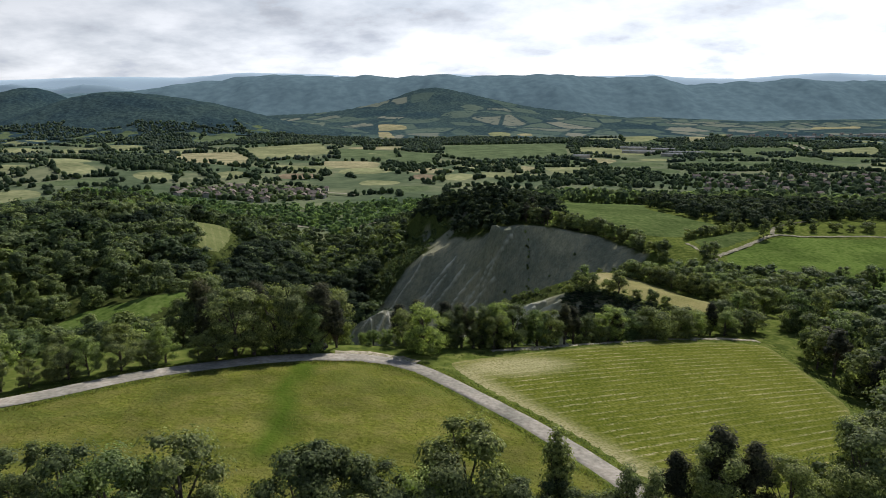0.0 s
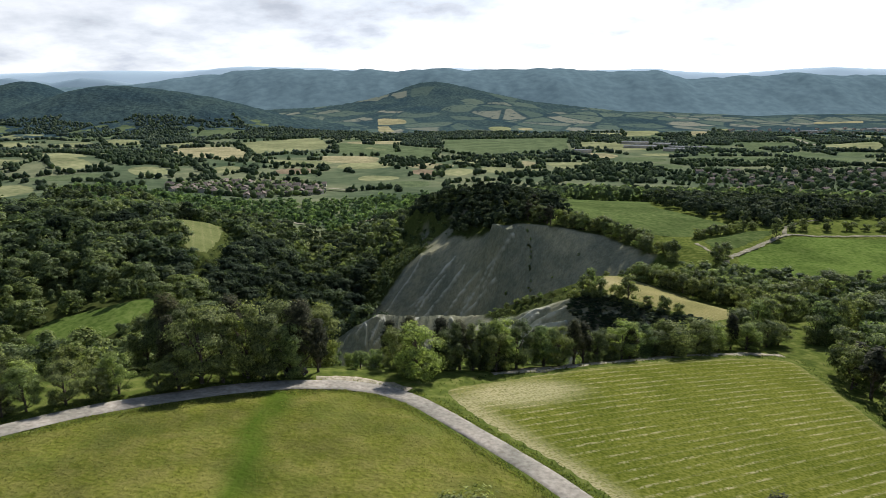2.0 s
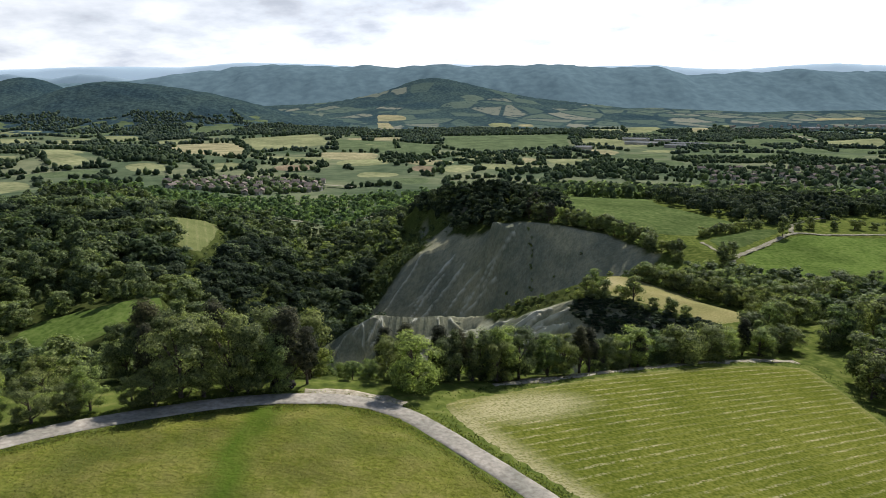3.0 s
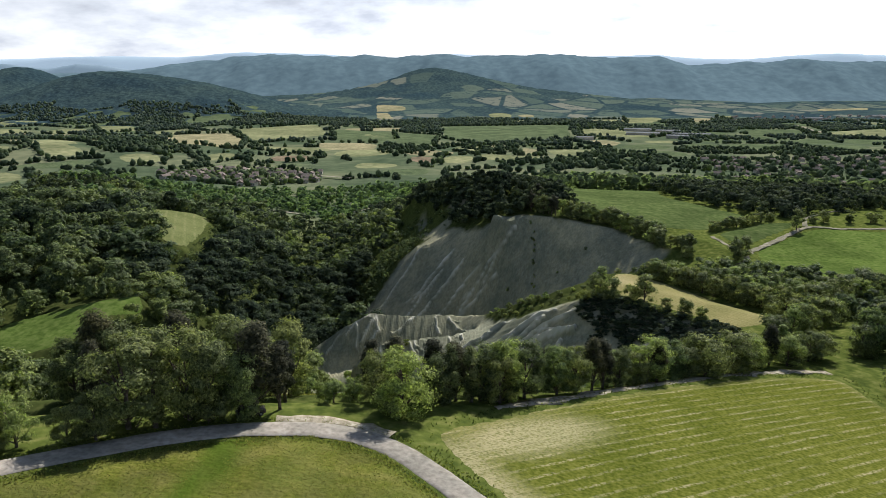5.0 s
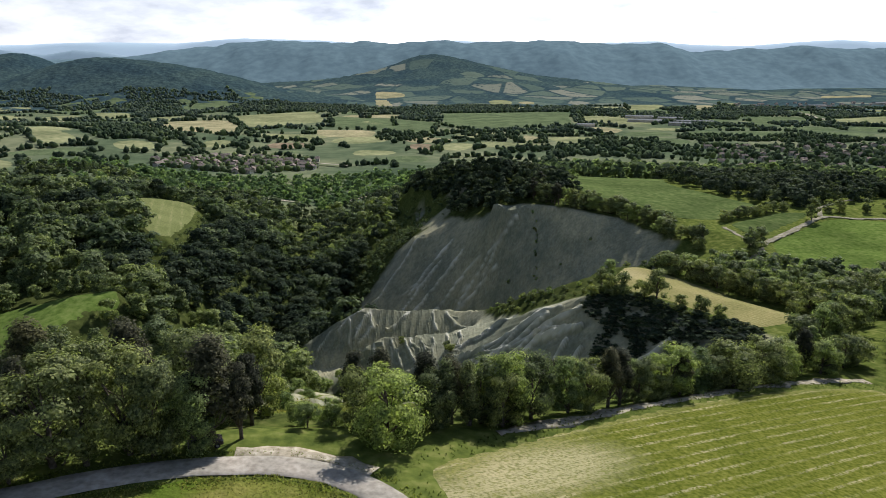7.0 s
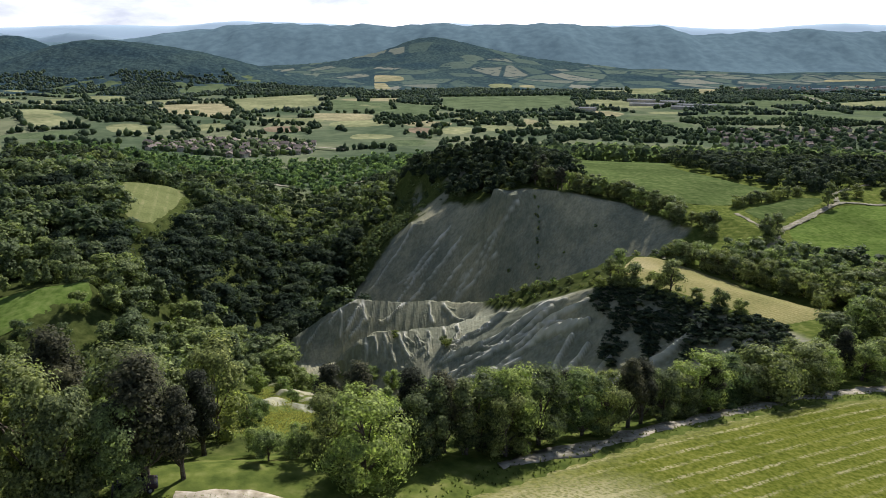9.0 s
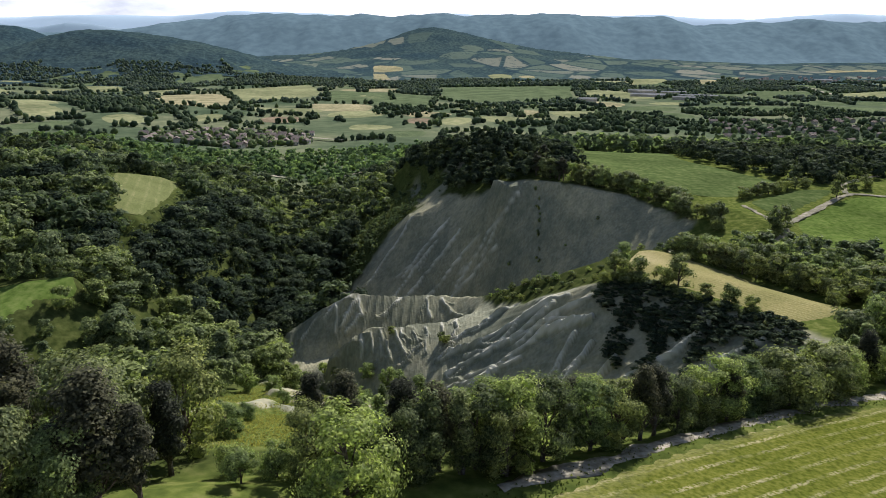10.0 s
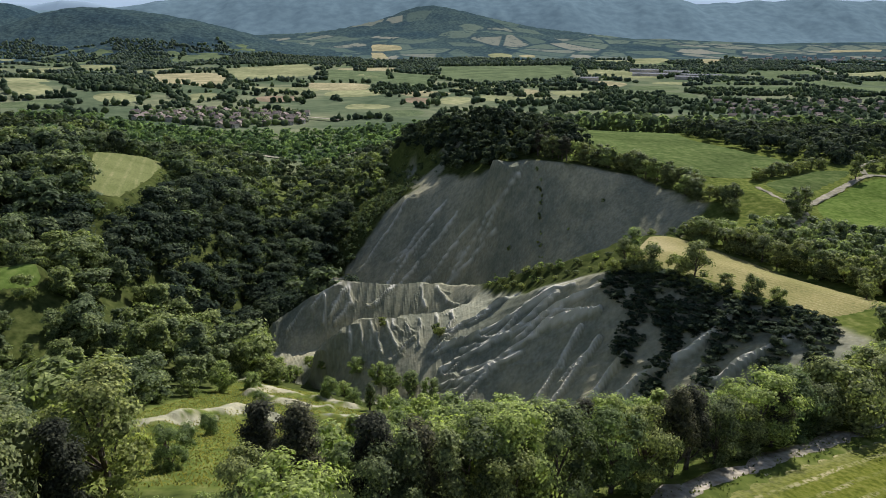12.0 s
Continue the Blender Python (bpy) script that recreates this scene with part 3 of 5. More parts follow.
# ---- fields in plan ----
ROAD = [(-130, 58), (-100, 70), (-80, 81), (-64.5, 92.3), (-59, 97), (-54, 102.3), (-50, 106.1), (-45, 109.4), (-38.3, 113.7), (-33, 117.2), (-24.5, 121), (-15.5, 122.9), (-9, 121.8), (-3.6, 118.6), (1.6, 112.3), (6.3, 106.3), (10.5, 101.1), (14.4, 96), (17.8, 90.5), (22.5, 83), (28, 72), (34, 58), (40, 40), (45, 12), (48, -24), (49, -70), (46, -130)]
HAY = [(-118, 40), (-100, 66.8), (-80, 78.3), (-63, 90.3), (-57, 95.3), (-52, 100.8), (-48, 104.3), (-43, 107.6), (-37, 111.6), (-31.5, 115.4), (-24, 118.9), (-15.5, 120.7), (-10, 119.8), (-5, 116.9), (-0.2, 110.8), (4.4, 104.8), (8.6, 99.7), (12.5, 94.5), (16, 89), (20.5, 81.5), (26, 70), (30, 55)]
MOWN = [(0, 125.5), (9, 131.2), (22, 140.5), (33.3, 148.5), (46, 156.5), (59, 164.5), (76, 173), (89, 177), (88, 160), (83.5, 130), (76, 112), (69, 96), (50, 78), (28.5, 80), (22.5, 91), (18.5, 97.5), (14.5, 103), (9.5, 109.2), (4.5, 116)]
KNOLL = [(57, 262), (60, 275), (66, 284), (73, 287.5), (80, 284), (92, 272), (102, 261), (112, 243), (106, 234), (96, 228), (86, 224), (76, 237), (67, 248), (59, 256)]
EAST = [(137, 318), (145, 341), (167, 361), (192, 383), (230, 379), (300, 384), (310, 300), (240, 280), (150, 278), (141, 300)]
BROW = [(84, 402), (78, 440), (70, 520), (62, 572), (95, 568), (130, 552), (160, 574), (168, 560), (152, 505), (149, 480), (163, 437), (175, 408), (152, 394), (136, 374), (118, 372), (104, 384)]
BROW_EAST = [(138, 352), (137, 368), (168, 392), (190, 399), (186, 388), (163, 368), (150, 354)]
LEFT_GREEN = [(-152, 267), (-137, 270.5), (-117, 274.5), (-107, 277), (-104, 270), (-112, 262), (-115, 254), (-117, 246), (-131, 240), (-150, 246)]
TERRACE = [(-167, 431), (-165, 446), (-154, 471), (-148, 473), (-137, 430), (-128, 397), (-120, 360), (-118, 343), (-127, 346), (-144, 379)]
TERRACE_UP = [(-183, 391), (-178, 400), (-176, 416), (-180, 414), (-183, 402), (-188, 392)]
TERRACE_FRONT = [(-126, 345), (-117, 342), (-119, 365), (-127, 400), (-139, 452), (-132, 452), (-116, 400), (-108, 345), (-108, 326), (-118, 330)]
CLEARING = [(-176, 326), (-166, 322), (-152, 316), (-160, 311), (-172, 314)]
RIVER_GAP, RIVER_GAP_EAST = [(-166, 694), (-134, 694), (-136, 732), (-174, 732)], [(-88, 724), (-66, 724), (-72, 768), (-98, 760)]
FIELDS = [HAY, MOWN, KNOLL, EAST, BROW, BROW_EAST, LEFT_GREEN, TERRACE, TERRACE_UP]

# ---- ground: one round sheet, finer ahead ----
radii = [0.02, 5.0]
while radii[-1] < 5600:
    r = radii[-1]
    radii.append(r + (6 if r < 40 else 2.2 if r < 182 else 0.65 if r < 335 else 1.1 if r < 440 else 3.0 if r < 620 else r * 0.014 if r < 2400 else r * 0.06))
radii = np.array(radii)
ang = np.concatenate([np.arange(-180, -48, 3.0), np.arange(-48, -13, 0.4), np.arange(-13, 21, 0.11), np.arange(21, 48, 0.4), np.arange(48, 180, 3.0)])
RR, AA = np.meshgrid(radii, np.radians(ang), indexing="ij")
GX, GY = RR * np.sin(AA), RR * np.cos(AA)
GZ = height(GX, GY)
GZ -= 14 * smooth(2370, 2440, RR) + 60 * smooth(2440, 2650, RR)  # the far hills lie on top from here
for poly in FIELDS:
    GZ -= 0.45 * smooth(0.2, 1.6, inside(GX, GY, poly))
nr, na = GX.shape
verts = np.concatenate([np.stack([GX, GY, GZ], -1).reshape(-1, 3), [[0, 0, float(height(0, 0))]]])
ii, jj = np.meshgrid(np.arange(nr - 1), np.arange(na), indexing="ij")
j2 = (jj + 1) % na
faces = np.stack([ii * na + jj, (ii + 1) * na + jj, (ii + 1) * na + j2, ii * na + j2], -1).reshape(-1, 4)
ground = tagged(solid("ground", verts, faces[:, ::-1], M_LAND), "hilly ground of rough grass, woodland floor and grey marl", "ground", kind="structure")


def set_attr(ob, name, values):
    ob.data.attributes.new(name, "FLOAT", "POINT").data.foreach_set("value", np.asarray(values, np.float32).ravel())


vx, vy = verts[:, 0], verts[:, 1]
ragged = 4 * rough(vx, vy, 9, 40)
marl = np.maximum(smooth(-1, 1.5, inside(vx, vy, MARL_KNOLL) + ragged * 0.5), smooth(-1.5, 2, inside(vx, vy, MARL_CLIFF) + ragged))
marl = np.maximum(marl, smooth(0.6, -0.8, rib_dist(vx, vy) - 1.6 + 4.2 * rough(vx, vy, 4.5, 41) + 1.6 * rough(vx, vy, 1.6, 43) + ragged * 0.8))
scars = smooth(0.15, 0.4, rough(vx * 1.0, vy * 0.5, 12, 50)) * smooth(0, 20, 34 - np.hypot(vx - 2, (vy - 480) * 0.5))
set_attr(ground, "marl", np.maximum(marl, scars * 0.9))
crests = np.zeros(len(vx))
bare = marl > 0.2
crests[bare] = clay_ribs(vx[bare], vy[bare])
# crest mask for the dry clay and the sunlight painted on it
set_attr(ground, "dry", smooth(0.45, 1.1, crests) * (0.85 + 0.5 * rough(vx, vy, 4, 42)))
ground.data.polygons.foreach_set("use_smooth", ~(marl[faces].max(1) > 0.5))
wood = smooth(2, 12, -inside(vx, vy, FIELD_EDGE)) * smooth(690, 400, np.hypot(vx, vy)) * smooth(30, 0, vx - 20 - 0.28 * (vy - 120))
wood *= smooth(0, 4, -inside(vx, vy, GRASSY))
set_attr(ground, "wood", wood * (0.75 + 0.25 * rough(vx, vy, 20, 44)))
set_attr(ground, "plain", smooth(560, 760, np.hypot(vx * 1.2, vy)))
WEST_WOODS = [(-2600, 2100), (-1250, 1960), (-800, 2040), (-420, 2250), (-420, 2700), (-900, 3300), (-2600, 3900)]
west_woods = inside(vx, vy, WEST_WOODS) + 160 * rough(vx, vy, 260, 48)
set_attr(ground, "forest", smooth(-20, 40, west_woods))


def drape(name, poly, lift, step, material, label, category="field", straw=None, rag=0.5):
    """A sheet laid on the land inside a plan polygon, with a slightly ragged edge."""
    rim = []
    for a, b in zip(poly, poly[1:] + poly[:1]):
        n = max(1, int(math.dist(a, b) / step))
        rim += [(a[0] + (b[0] - a[0]) * k / n, a[1] + (b[1] - a[1]) * k / n) for k in range(n)]
    rim = np.array(rim)
    for _ in range(3):
        rim = (np.roll(rim, 1, 0) + 2 * rim + np.roll(rim, -1, 0)) / 4
    rim += rag * np.stack([rough(rim[:, 0], rim[:, 1], step * 2.5, 61), rough(rim[:, 0], rim[:, 1], step * 2.5, 67)], -1)
    lo, hi = rim.min(0), rim.max(0)
    gx, gy = np.meshgrid(np.arange(lo[0], hi[0], step), np.arange(lo[1], hi[1], step))
    keep = inside(gx, gy, [tuple(q) for q in rim]) > step * 0.5
    pts = [Vector(q) for q in rim] + [Vector(q) for q in np.stack([gx[keep], gy[keep]], -1)]
    n = len(rim)
    vs, _, fs, _, _, _ = mathutils.geometry.delaunay_2d_cdt(pts, [(i, (i + 1) % n) for i in range(n)], [], 1, 1e-5)
    v = np.array([(q.x, q.y) for q in vs])
    edge = inside(v[:, 0], v[:, 1], [tuple(q) for q in rim])
    z = height(v[:, 0], v[:, 1]) + lift * smooth(0.0, 0.9, edge / step) - 0.15 * (edge < 0.05)  # the rim dips into the turf
    f = np.array([q for q in fs if len(q) == 3])
    a, b, c = v[f[:, 0]], v[f[:, 1]], v[f[:, 2]]
    cross = (b[:, 0] - a[:, 0]) * (c[:, 1] - a[:, 1]) - (b[:, 1] - a[:, 1]) * (c[:, 0] - a[:, 0])
    f[cross < 0] = f[cross < 0][:, ::-1]
    ob = solid(name, np.column_stack([v, z]), f, material)
    if straw:
        set_attr(ob, "straw", straw(v[:, 0], v[:, 1], edge))
    return tagged(ob, label, category, kind="structure")


def ribbon(name, line, width, lift, material, label, category="road", wobble=0.15):
    pts = []
    for a, b in zip(line, line[1:]):
        n = max(1, int(math.dist(a, b) / 1.5))
        pts += [(a[0] + (b[0] - a[0]) * i / n, a[1] + (b[1] - a[1]) * i / n) for i in range(n)]
    pts.append(line[-1])
    p = np.array(pts, float)
    for _ in range(6):
        p[1:-1] = (p[:-2] + 2 * p[1:-1] + p[2:]) / 4
    t = np.gradient(p, axis=0)
    t /= np.linalg.norm(t, axis=1)[:, None]
    n = np.stack([-t[:, 1], t[:, 0]], -1)
    m, v = len(p), []
    for k, drop in ((-0.5, 0.14), (-0.46, 0), (-0.2, -0.03), (0.2, -0.03), (0.46, 0), (0.5, 0.14)):
        q = p + n * (width * k + (wobble * rough(p[:, 0], p[:, 1], 3, 71 + int(k * 10)) if abs(k) > 0.3 else 0))[:, None] if abs(k) > 0.3 else p + n * width * k
        v.append(np.column_stack([q, height(p[:, 0], p[:, 1]) * 0.5 + height(q[:, 0], q[:, 1]) * 0.5 + lift - drop]))
    f = [(c * m + i, c * m + i + 1, (c + 1) * m + i + 1, (c + 1) * m + i) for c in range(5) for i in range(m - 1)]
    return tagged(solid(name, np.concatenate(v), np.array(f)[:, ::-1], material), label, category, kind="structure")


# ---- near fields and roads ----
drape("hay_meadow", HAY, 0.10, 2.5, M_GRASS, "tall uncut hay meadow, yellow-green", "meadow",
      straw=lambda x, y, e: np.clip(0.95 * smooth(3.4, 0.4, seg_dist(x + 1.5 * wave(x, y, 9, 5), y, (-26, 122), (-23, 80))[0]) + 0.5 * smooth(2.5, 0.5, e), 0, 1))
drape("mown_field", MOWN, 0.10, 2.2, M_MOWN, "freshly mown green field with pale hay rows", "field",
      straw=lambda x, y, e: np.clip(1.1 * smooth(1.5, 0.45, np.hypot(((x - 15) * 0.857 + (y - 127) * 0.515) / 12, ((y - 127) * 0.857 - (x - 15) * 0.515) / 4.5)) + 0.7 * smooth(5, 1, seg_dist(x, y, (4, 118), (30, 80))[0]) + 0.3 * smooth(2.5, 0.3, e), 0, 1))
drape("knoll_field", KNOLL, 0.2, 2.0, M_KNOLL, "narrow dry stubble field on the knoll", "field", straw=lambda x, y, e: 0.8 * smooth(12, 2, np.hypot(x - 64, y - 276)) + 0.25 + 0 * x)
drape("east_field", EAST, 0.3, 5, M_LUSH, "bright green crop field on the plateau", "field")
drape("brow_field", BROW, 0.35, 5, M_PASTURE, "green field behind the marl cliff", "field")
drape("lane_field", BROW_EAST, 0.3, 4, M_PASTURE, "small green field beside the lane", "field")
drape("hidden_meadow", LEFT_GREEN, 0.35, 3, M_LUSH, "lush green clearing among the woods", "meadow")
drape("terrace_field", TERRACE, 0.4, 4, M_TERRACE, "pale mown field on the wooded hillside", "field", straw=lambda x, y, e: 0 * x)
drape("upper_terrace", TERRACE_UP, 0.4, 3, M_TERRACE, "narrow pale field on the wooded hillside", "field", straw=lambda x, y, e: 0 * x)
ribbon("road", ROAD, 3.8, 0.22, M_ROAD, "narrow worn pale grey country road", "road")
ribbon("lay_by", [(-21, 125.0), (-17.5, 125.7), (-13, 125.8), (-8.5, 124.8), (-5, 122.6)], 2.4, 0.09, M_DIRT, "sandy lay-by beside the road", "lay-by", 1.1)
ribbon("field_track", [(10, 136), (16, 139), (24, 144.5), (36, 152.5), (48, 160), (60, 167.5), (74, 175), (88, 181)], 2.1, 0.06, M_DIRT, "pale dirt strip along the field edge", "track", 1.7)
ribbon("farm_lane", [(112, 292), (117, 300), (122, 308), (131, 322), (140, 337), (152, 349), (165, 362), (180, 376), (192, 386), (207, 383), (300, 392)], 3.0, 0.22, M_LANE, "pale gravel farm lane between the fields", "lane", 0.9)
ribbon("side_lane", [(190, 386), (201, 408), (222, 428), (247, 447)], 2.4, 0.24, M_LANE, "pale gravel lane climbing past a lone tree", "lane", 0.4)
ribbon("cliff_path", [(131, 323), (132.5, 343), (132, 360)], 2.2, 0.16, M_LANE, "sandy path curving along the cliff top", "path", 1.6)
# two pale strips added for bright lines of unknown nature among the trees
ribbon("gravel_bank", [(-172, 727), (-156, 728), (-138, 730)], 4, 1.0, M_DIRT, "pale strip among the valley trees", "bank", 0.4)
ribbon("gravel_bank", [(-96, 753), (-84, 758), (-74, 765)], 4, 1.0, M_DIRT, "pale strip among the valley trees", "bank", 0.4)

FIELD_KIND = {"pale": (M_PALE, "pale green valley field"), "dry": (M_DRY, "dry straw-coloured valley field"), "plough": (M_PLOUGH, "brown ploughed valley field"), "crop": (M_CROP, "dull green valley field")}
FAR_FIELDS = []


def crop_field(kind, *poly, lift=0.9):
    FAR_FIELDS.append(list(poly))
    m, label = FIELD_KIND[kind]
    drape("valley_field", list(poly), lift + max(0.0, poly[0][1] - 2300) * 0.0015, 28, m, label, "field", rag=4)


crop_field("pale", (-733, 1245), (-674, 1278), (-565, 1158), (-606, 1096))
crop_field("pale", (-552, 1180), (-497, 1231), (-448, 1169), (-433, 1094), (-487, 1082))
crop_field("pale", (-573, 1931), (-382, 2156), (-278, 1757), (-431, 1565))
crop_field("pale", (-351, 1290), (-335, 1300), (-285, 1099), (-305, 1099))
crop_field("pale", (-429, 1251), (-369, 1311), (-348, 1213), (-372, 1137))
crop_field("pale", (-1002, 2031), (-888, 2040), (-805, 1868), (-876, 1808))
crop_field("pale", (0, 1316), (69, 1345), (60, 1214), (0, 1165))
crop_field("pale", (109, 1175), (178, 1203), (152, 1099), (105, 1100))
crop_field("pale", (624, 2427), (760, 2450), (711, 2246), (571, 2182))
crop_field("pale", (386, 1982), (606, 1805), (491, 1678), (343, 1756))
crop_field("pale", (1003, 1856), (1250, 1978), (1081, 1676), (932, 1706))
crop_field("pale", (1361, 2280), (1408, 2192), (1344, 2091), (1282, 2147))
crop_field("pale", (980, 2533), (1099, 2609), (936, 2243))
crop_field("pale", (165, 2626), (255, 2639), (248, 2438), (166, 2435))
crop_field("pale", (-235, 1793), (-127, 1834), (-106, 1635), (-187, 1577))
crop_field("pale", (-1243, 1929), (-1148, 1929), (-1051, 1789), (-1131, 1751))
crop_field("dry", (-678, 1752), (-542, 1810), (-431, 1565), (-385, 1344), (-486, 1412), (-527, 1382))
crop_field("dry", (-283, 3024), (-156, 2948), (-140, 2768), (-221, 2768), (-154, 2355), (-227, 2410))
crop_field("dry", (151, 1475), (198, 1444), (191, 1318), (141, 1344))
crop_field("dry", (840, 2408), (924, 2415), (846, 2209), (778, 2165))
crop_field("dry", (1676, 3154), (1909, 3161), (1814, 3001), (1553, 2919))
crop_field("dry", (262, 2588), (343, 2624), (309, 2355))
crop_field("dry", (-288, 1557), (-133, 1547), (-130, 1381), (-241, 1391))
crop_field("plough", (-318, 1273), (-234, 1306), (-216, 1222), (-292, 1175))
crop_field("plough", (-73, 1304), (-3, 1316), (-3, 1185), (-56, 1209))
crop_field("crop", (-308, 1950), (-4, 1764), (-18, 1477), (-243, 1600))
crop_field("crop", (-288, 1161), (-216, 1207), (-203, 1163), (-272, 1102))
crop_field("crop", (-742, 2464), (-630, 2485), (-584, 2392), (-650, 2338))
crop_field("crop", (0, 2064), (380, 2116), (311, 1680), (74, 1511), (0, 1678))
crop_field("crop", (818, 1928), (978, 1931), (918, 1753), (747, 1724))
crop_field("crop", (-868, 2315), (-796, 2303), (-765, 2175))


def near_field(x, y, poly, gap):
    """Whether a point lies in a field or within that distance of it."""
    if not (min(p[0] for p in poly) - gap < x < max(p[0] for p in poly) + gap and min(p[1] for p in poly) - gap < y < max(p[1] for p in poly) + gap):
        return False
    return float(inside(x, y, poly)) > -gap


# the rest of the plain is a patchwork of parcels, each the land nearest to its own middle
VILLAGE, TOWN = [(-405, 1015), (-370, 930), (-262, 915), (-170, 985), (-185, 1070), (-330, 1080)], [(380, 1000), (440, 1260), (900, 1300), (900, 960), (560, 900)]
rnd = random.Random(12)
PARCELS, py = [], 990.0
while py < 2420:
    dx, dy = 118 * (1 + (py - 900) / 2200), 84 * (1 + (py - 900) / 1700)
    px = -0.74 * py
    while px < 0.76 * py:
        PARCELS.append((px + rnd.uniform(-0.42, 0.42) * dx, py + rnd.uniform(-0.42, 0.42) * dy))
        px += dx
    py += dy
PARCEL_WOOD = []


def parcel_outline(k):
    """The parcel's corners: a wide square cut by the halfway lines to its neighbours."""
    cx, cy = PARCELS[k]
    poly = [(cx - 260, cy - 260), (cx + 260, cy - 260), (cx + 260, cy + 260), (cx - 260, cy + 260)]
    for ox, oy in PARCELS:
        d = math.dist((cx, cy), (ox, oy))
        if 0 < d < 520:
            nx, ny, gap, cut = (ox - cx) / d, (oy - cy) / d, d / 2 - 3.0, []
            for (ax, ay), (bx, by) in zip(poly, poly[1:] + poly[:1]):
                u, v = (ax - cx) * nx + (ay - cy) * ny - gap, (bx - cx) * nx + (by - cy) * ny - gap
                if u <= 0:
                    cut.append((ax, ay))
                if u * v < 0:
                    cut.append((ax + (bx - ax) * u / (u - v), ay + (by - ay) * u / (u - v)))
            poly = cut
    return poly


for k, (px, py) in enumerate(PARCELS):
    sunny = py < 2000 and px < 350
    wooded = rnd.random() < (0.10 if sunny else 0.30 if float(far_land(px, py)) < -80 else 0.72)
    built = float(inside(px, py, VILLAGE)) > -30 or float(inside(px, py, TOWN)) > -40 or (py < 1080 and -430 < px < 420)
    PARCEL_WOOD.append(wooded and not built)
    kind = rnd.choice(("pale", "pale", "dry", "crop", "pale", "crop") if sunny else ("crop", "crop", "pale", "crop", "dry"))
    if not (wooded or built or any(near_field(px, py, f, 25) for f in FAR_FIELDS[:31])):
        outline = parcel_outline(k)
        if max(q[1] for q in outline) < 2420:
            crop_field(kind, *outline, lift=0.4)


# ---- trees ----
def ball(n):
    v = np.random.normal(size=(n, 3))
    return v / np.linalg.norm(v, axis=1)[:, None]


def core_ball():
    bm = bmesh.new()
    bmesh.ops.create_icosphere(bm, subdivisions=1, radius=1)
    v, f = np.array([q.co[:] for q in bm.verts]), np.array([[q.index for q in t.verts] for t in bm.faces])
    bm.free()
    return v, f


BALL_V, BALL_F = core_ball()


def crown_shape(style, clumps, leaves, leaf, h=10.0):
    """Vertices and quads of a crown for a tree h metres high: leaf clumps round the limbs' ends."""
    if style == "pine":
        z = np.random.uniform(0.35, 0.98, clumps)
        reach = 2.3 * (1.02 - z) ** 0.6 * np.random.uniform(0.45, 1.0, clumps) + 0.1
        size = np.random.uniform(0.65, 1.15, clumps)
    elif style == "poplar":
        z = np.random.uniform(0.12, 0.97, clumps)
        reach = 1.25 * np.sin(np.pi * np.clip(z, 0.12, 0.95)) ** 0.5 * np.random.uniform(0.2, 1.0, clumps)
        size = np.random.uniform(0.7, 1.1, clumps)
    elif style == "bush":
        z = np.random.uniform(0.12, 0.80, clumps)
        reach = 4.2 * np.sqrt(np.clip(1 - ((z - 0.25) / 0.68) ** 2, 0.05, 1)) * np.random.uniform(0.3, 1.0, clumps)
        size = np.random.uniform(1.3, 2.1, clumps)
    else:
        z = np.random.uniform(0.10, 0.91, clumps)
        reach = 3.25 * np.sqrt(np.clip(1 - ((z - 0.46) / 0.50) ** 2, 0.04, 1)) * np.random.uniform(0.45, 1.05, clumps)
        size = np.random.uniform(0.7, 1.6, clumps) * (34 / clumps) ** 0.3
    a = np.random.uniform(0, 2 * np.pi, clumps) + np.arange(clumps) * 2.4
    c = np.stack([reach * np.cos(a), reach * np.sin(a), z * h], -1)
    k = np.random.randint(0, clumps, leaves)
    d = ball(leaves)
    d[:, 2] = np.where(np.random.rand(leaves) < 0.5, np.abs(d[:, 2]), d[:, 2])
    flat = np.array([1, 1, 0.75])
    p = c[k] + d * flat * (size[k] * np.random.uniform(0.55, 1.2, leaves))[:, None]
    out = (p - (0, 0, 0.42 * h)) / (3.5, 3.5, 0.45 * h)
    nrm = 0.7 * d + 0.9 * out + 0.65 * ball(leaves)
    nrm /= np.linalg.norm(nrm, axis=1)[:, None]
    u = np.cross(nrm, ball(leaves))
    u /= np.linalg.norm(u, axis=1)[:, None] + 1e-9
    w = np.cross(nrm, u)
    s = (leaf * np.random.uniform(0.55, 1.25, leaves))[:, None]
    quad = np.stack([p - u * s, p + u * s * 0.6 - w * s * 0.75, p + u * s * 0.6 + w * s * 0.75], 1).reshape(-1, 3)
    faces = np.arange(len(quad)).reshape(-1, 3)
    core = []
    for q, r in zip(c, size):
        core.append(q + BALL_V * flat * r * 0.5 * np.random.uniform(0.8, 1.15, (len(BALL_V), 1)))
    tri = np.concatenate([BALL_F + len(BALL_V) * i for i in range(clumps)])
    return quad, faces, np.concatenate(core), tri, c, size


def crown_mesh(name, shape, material, parent):
    quad, faces, core, tri, _, _ = shape
    v = np.concatenate([quad, core])
    t = np.concatenate([faces, tri + len(quad)])
    return solid(name, v, t, material, parent)


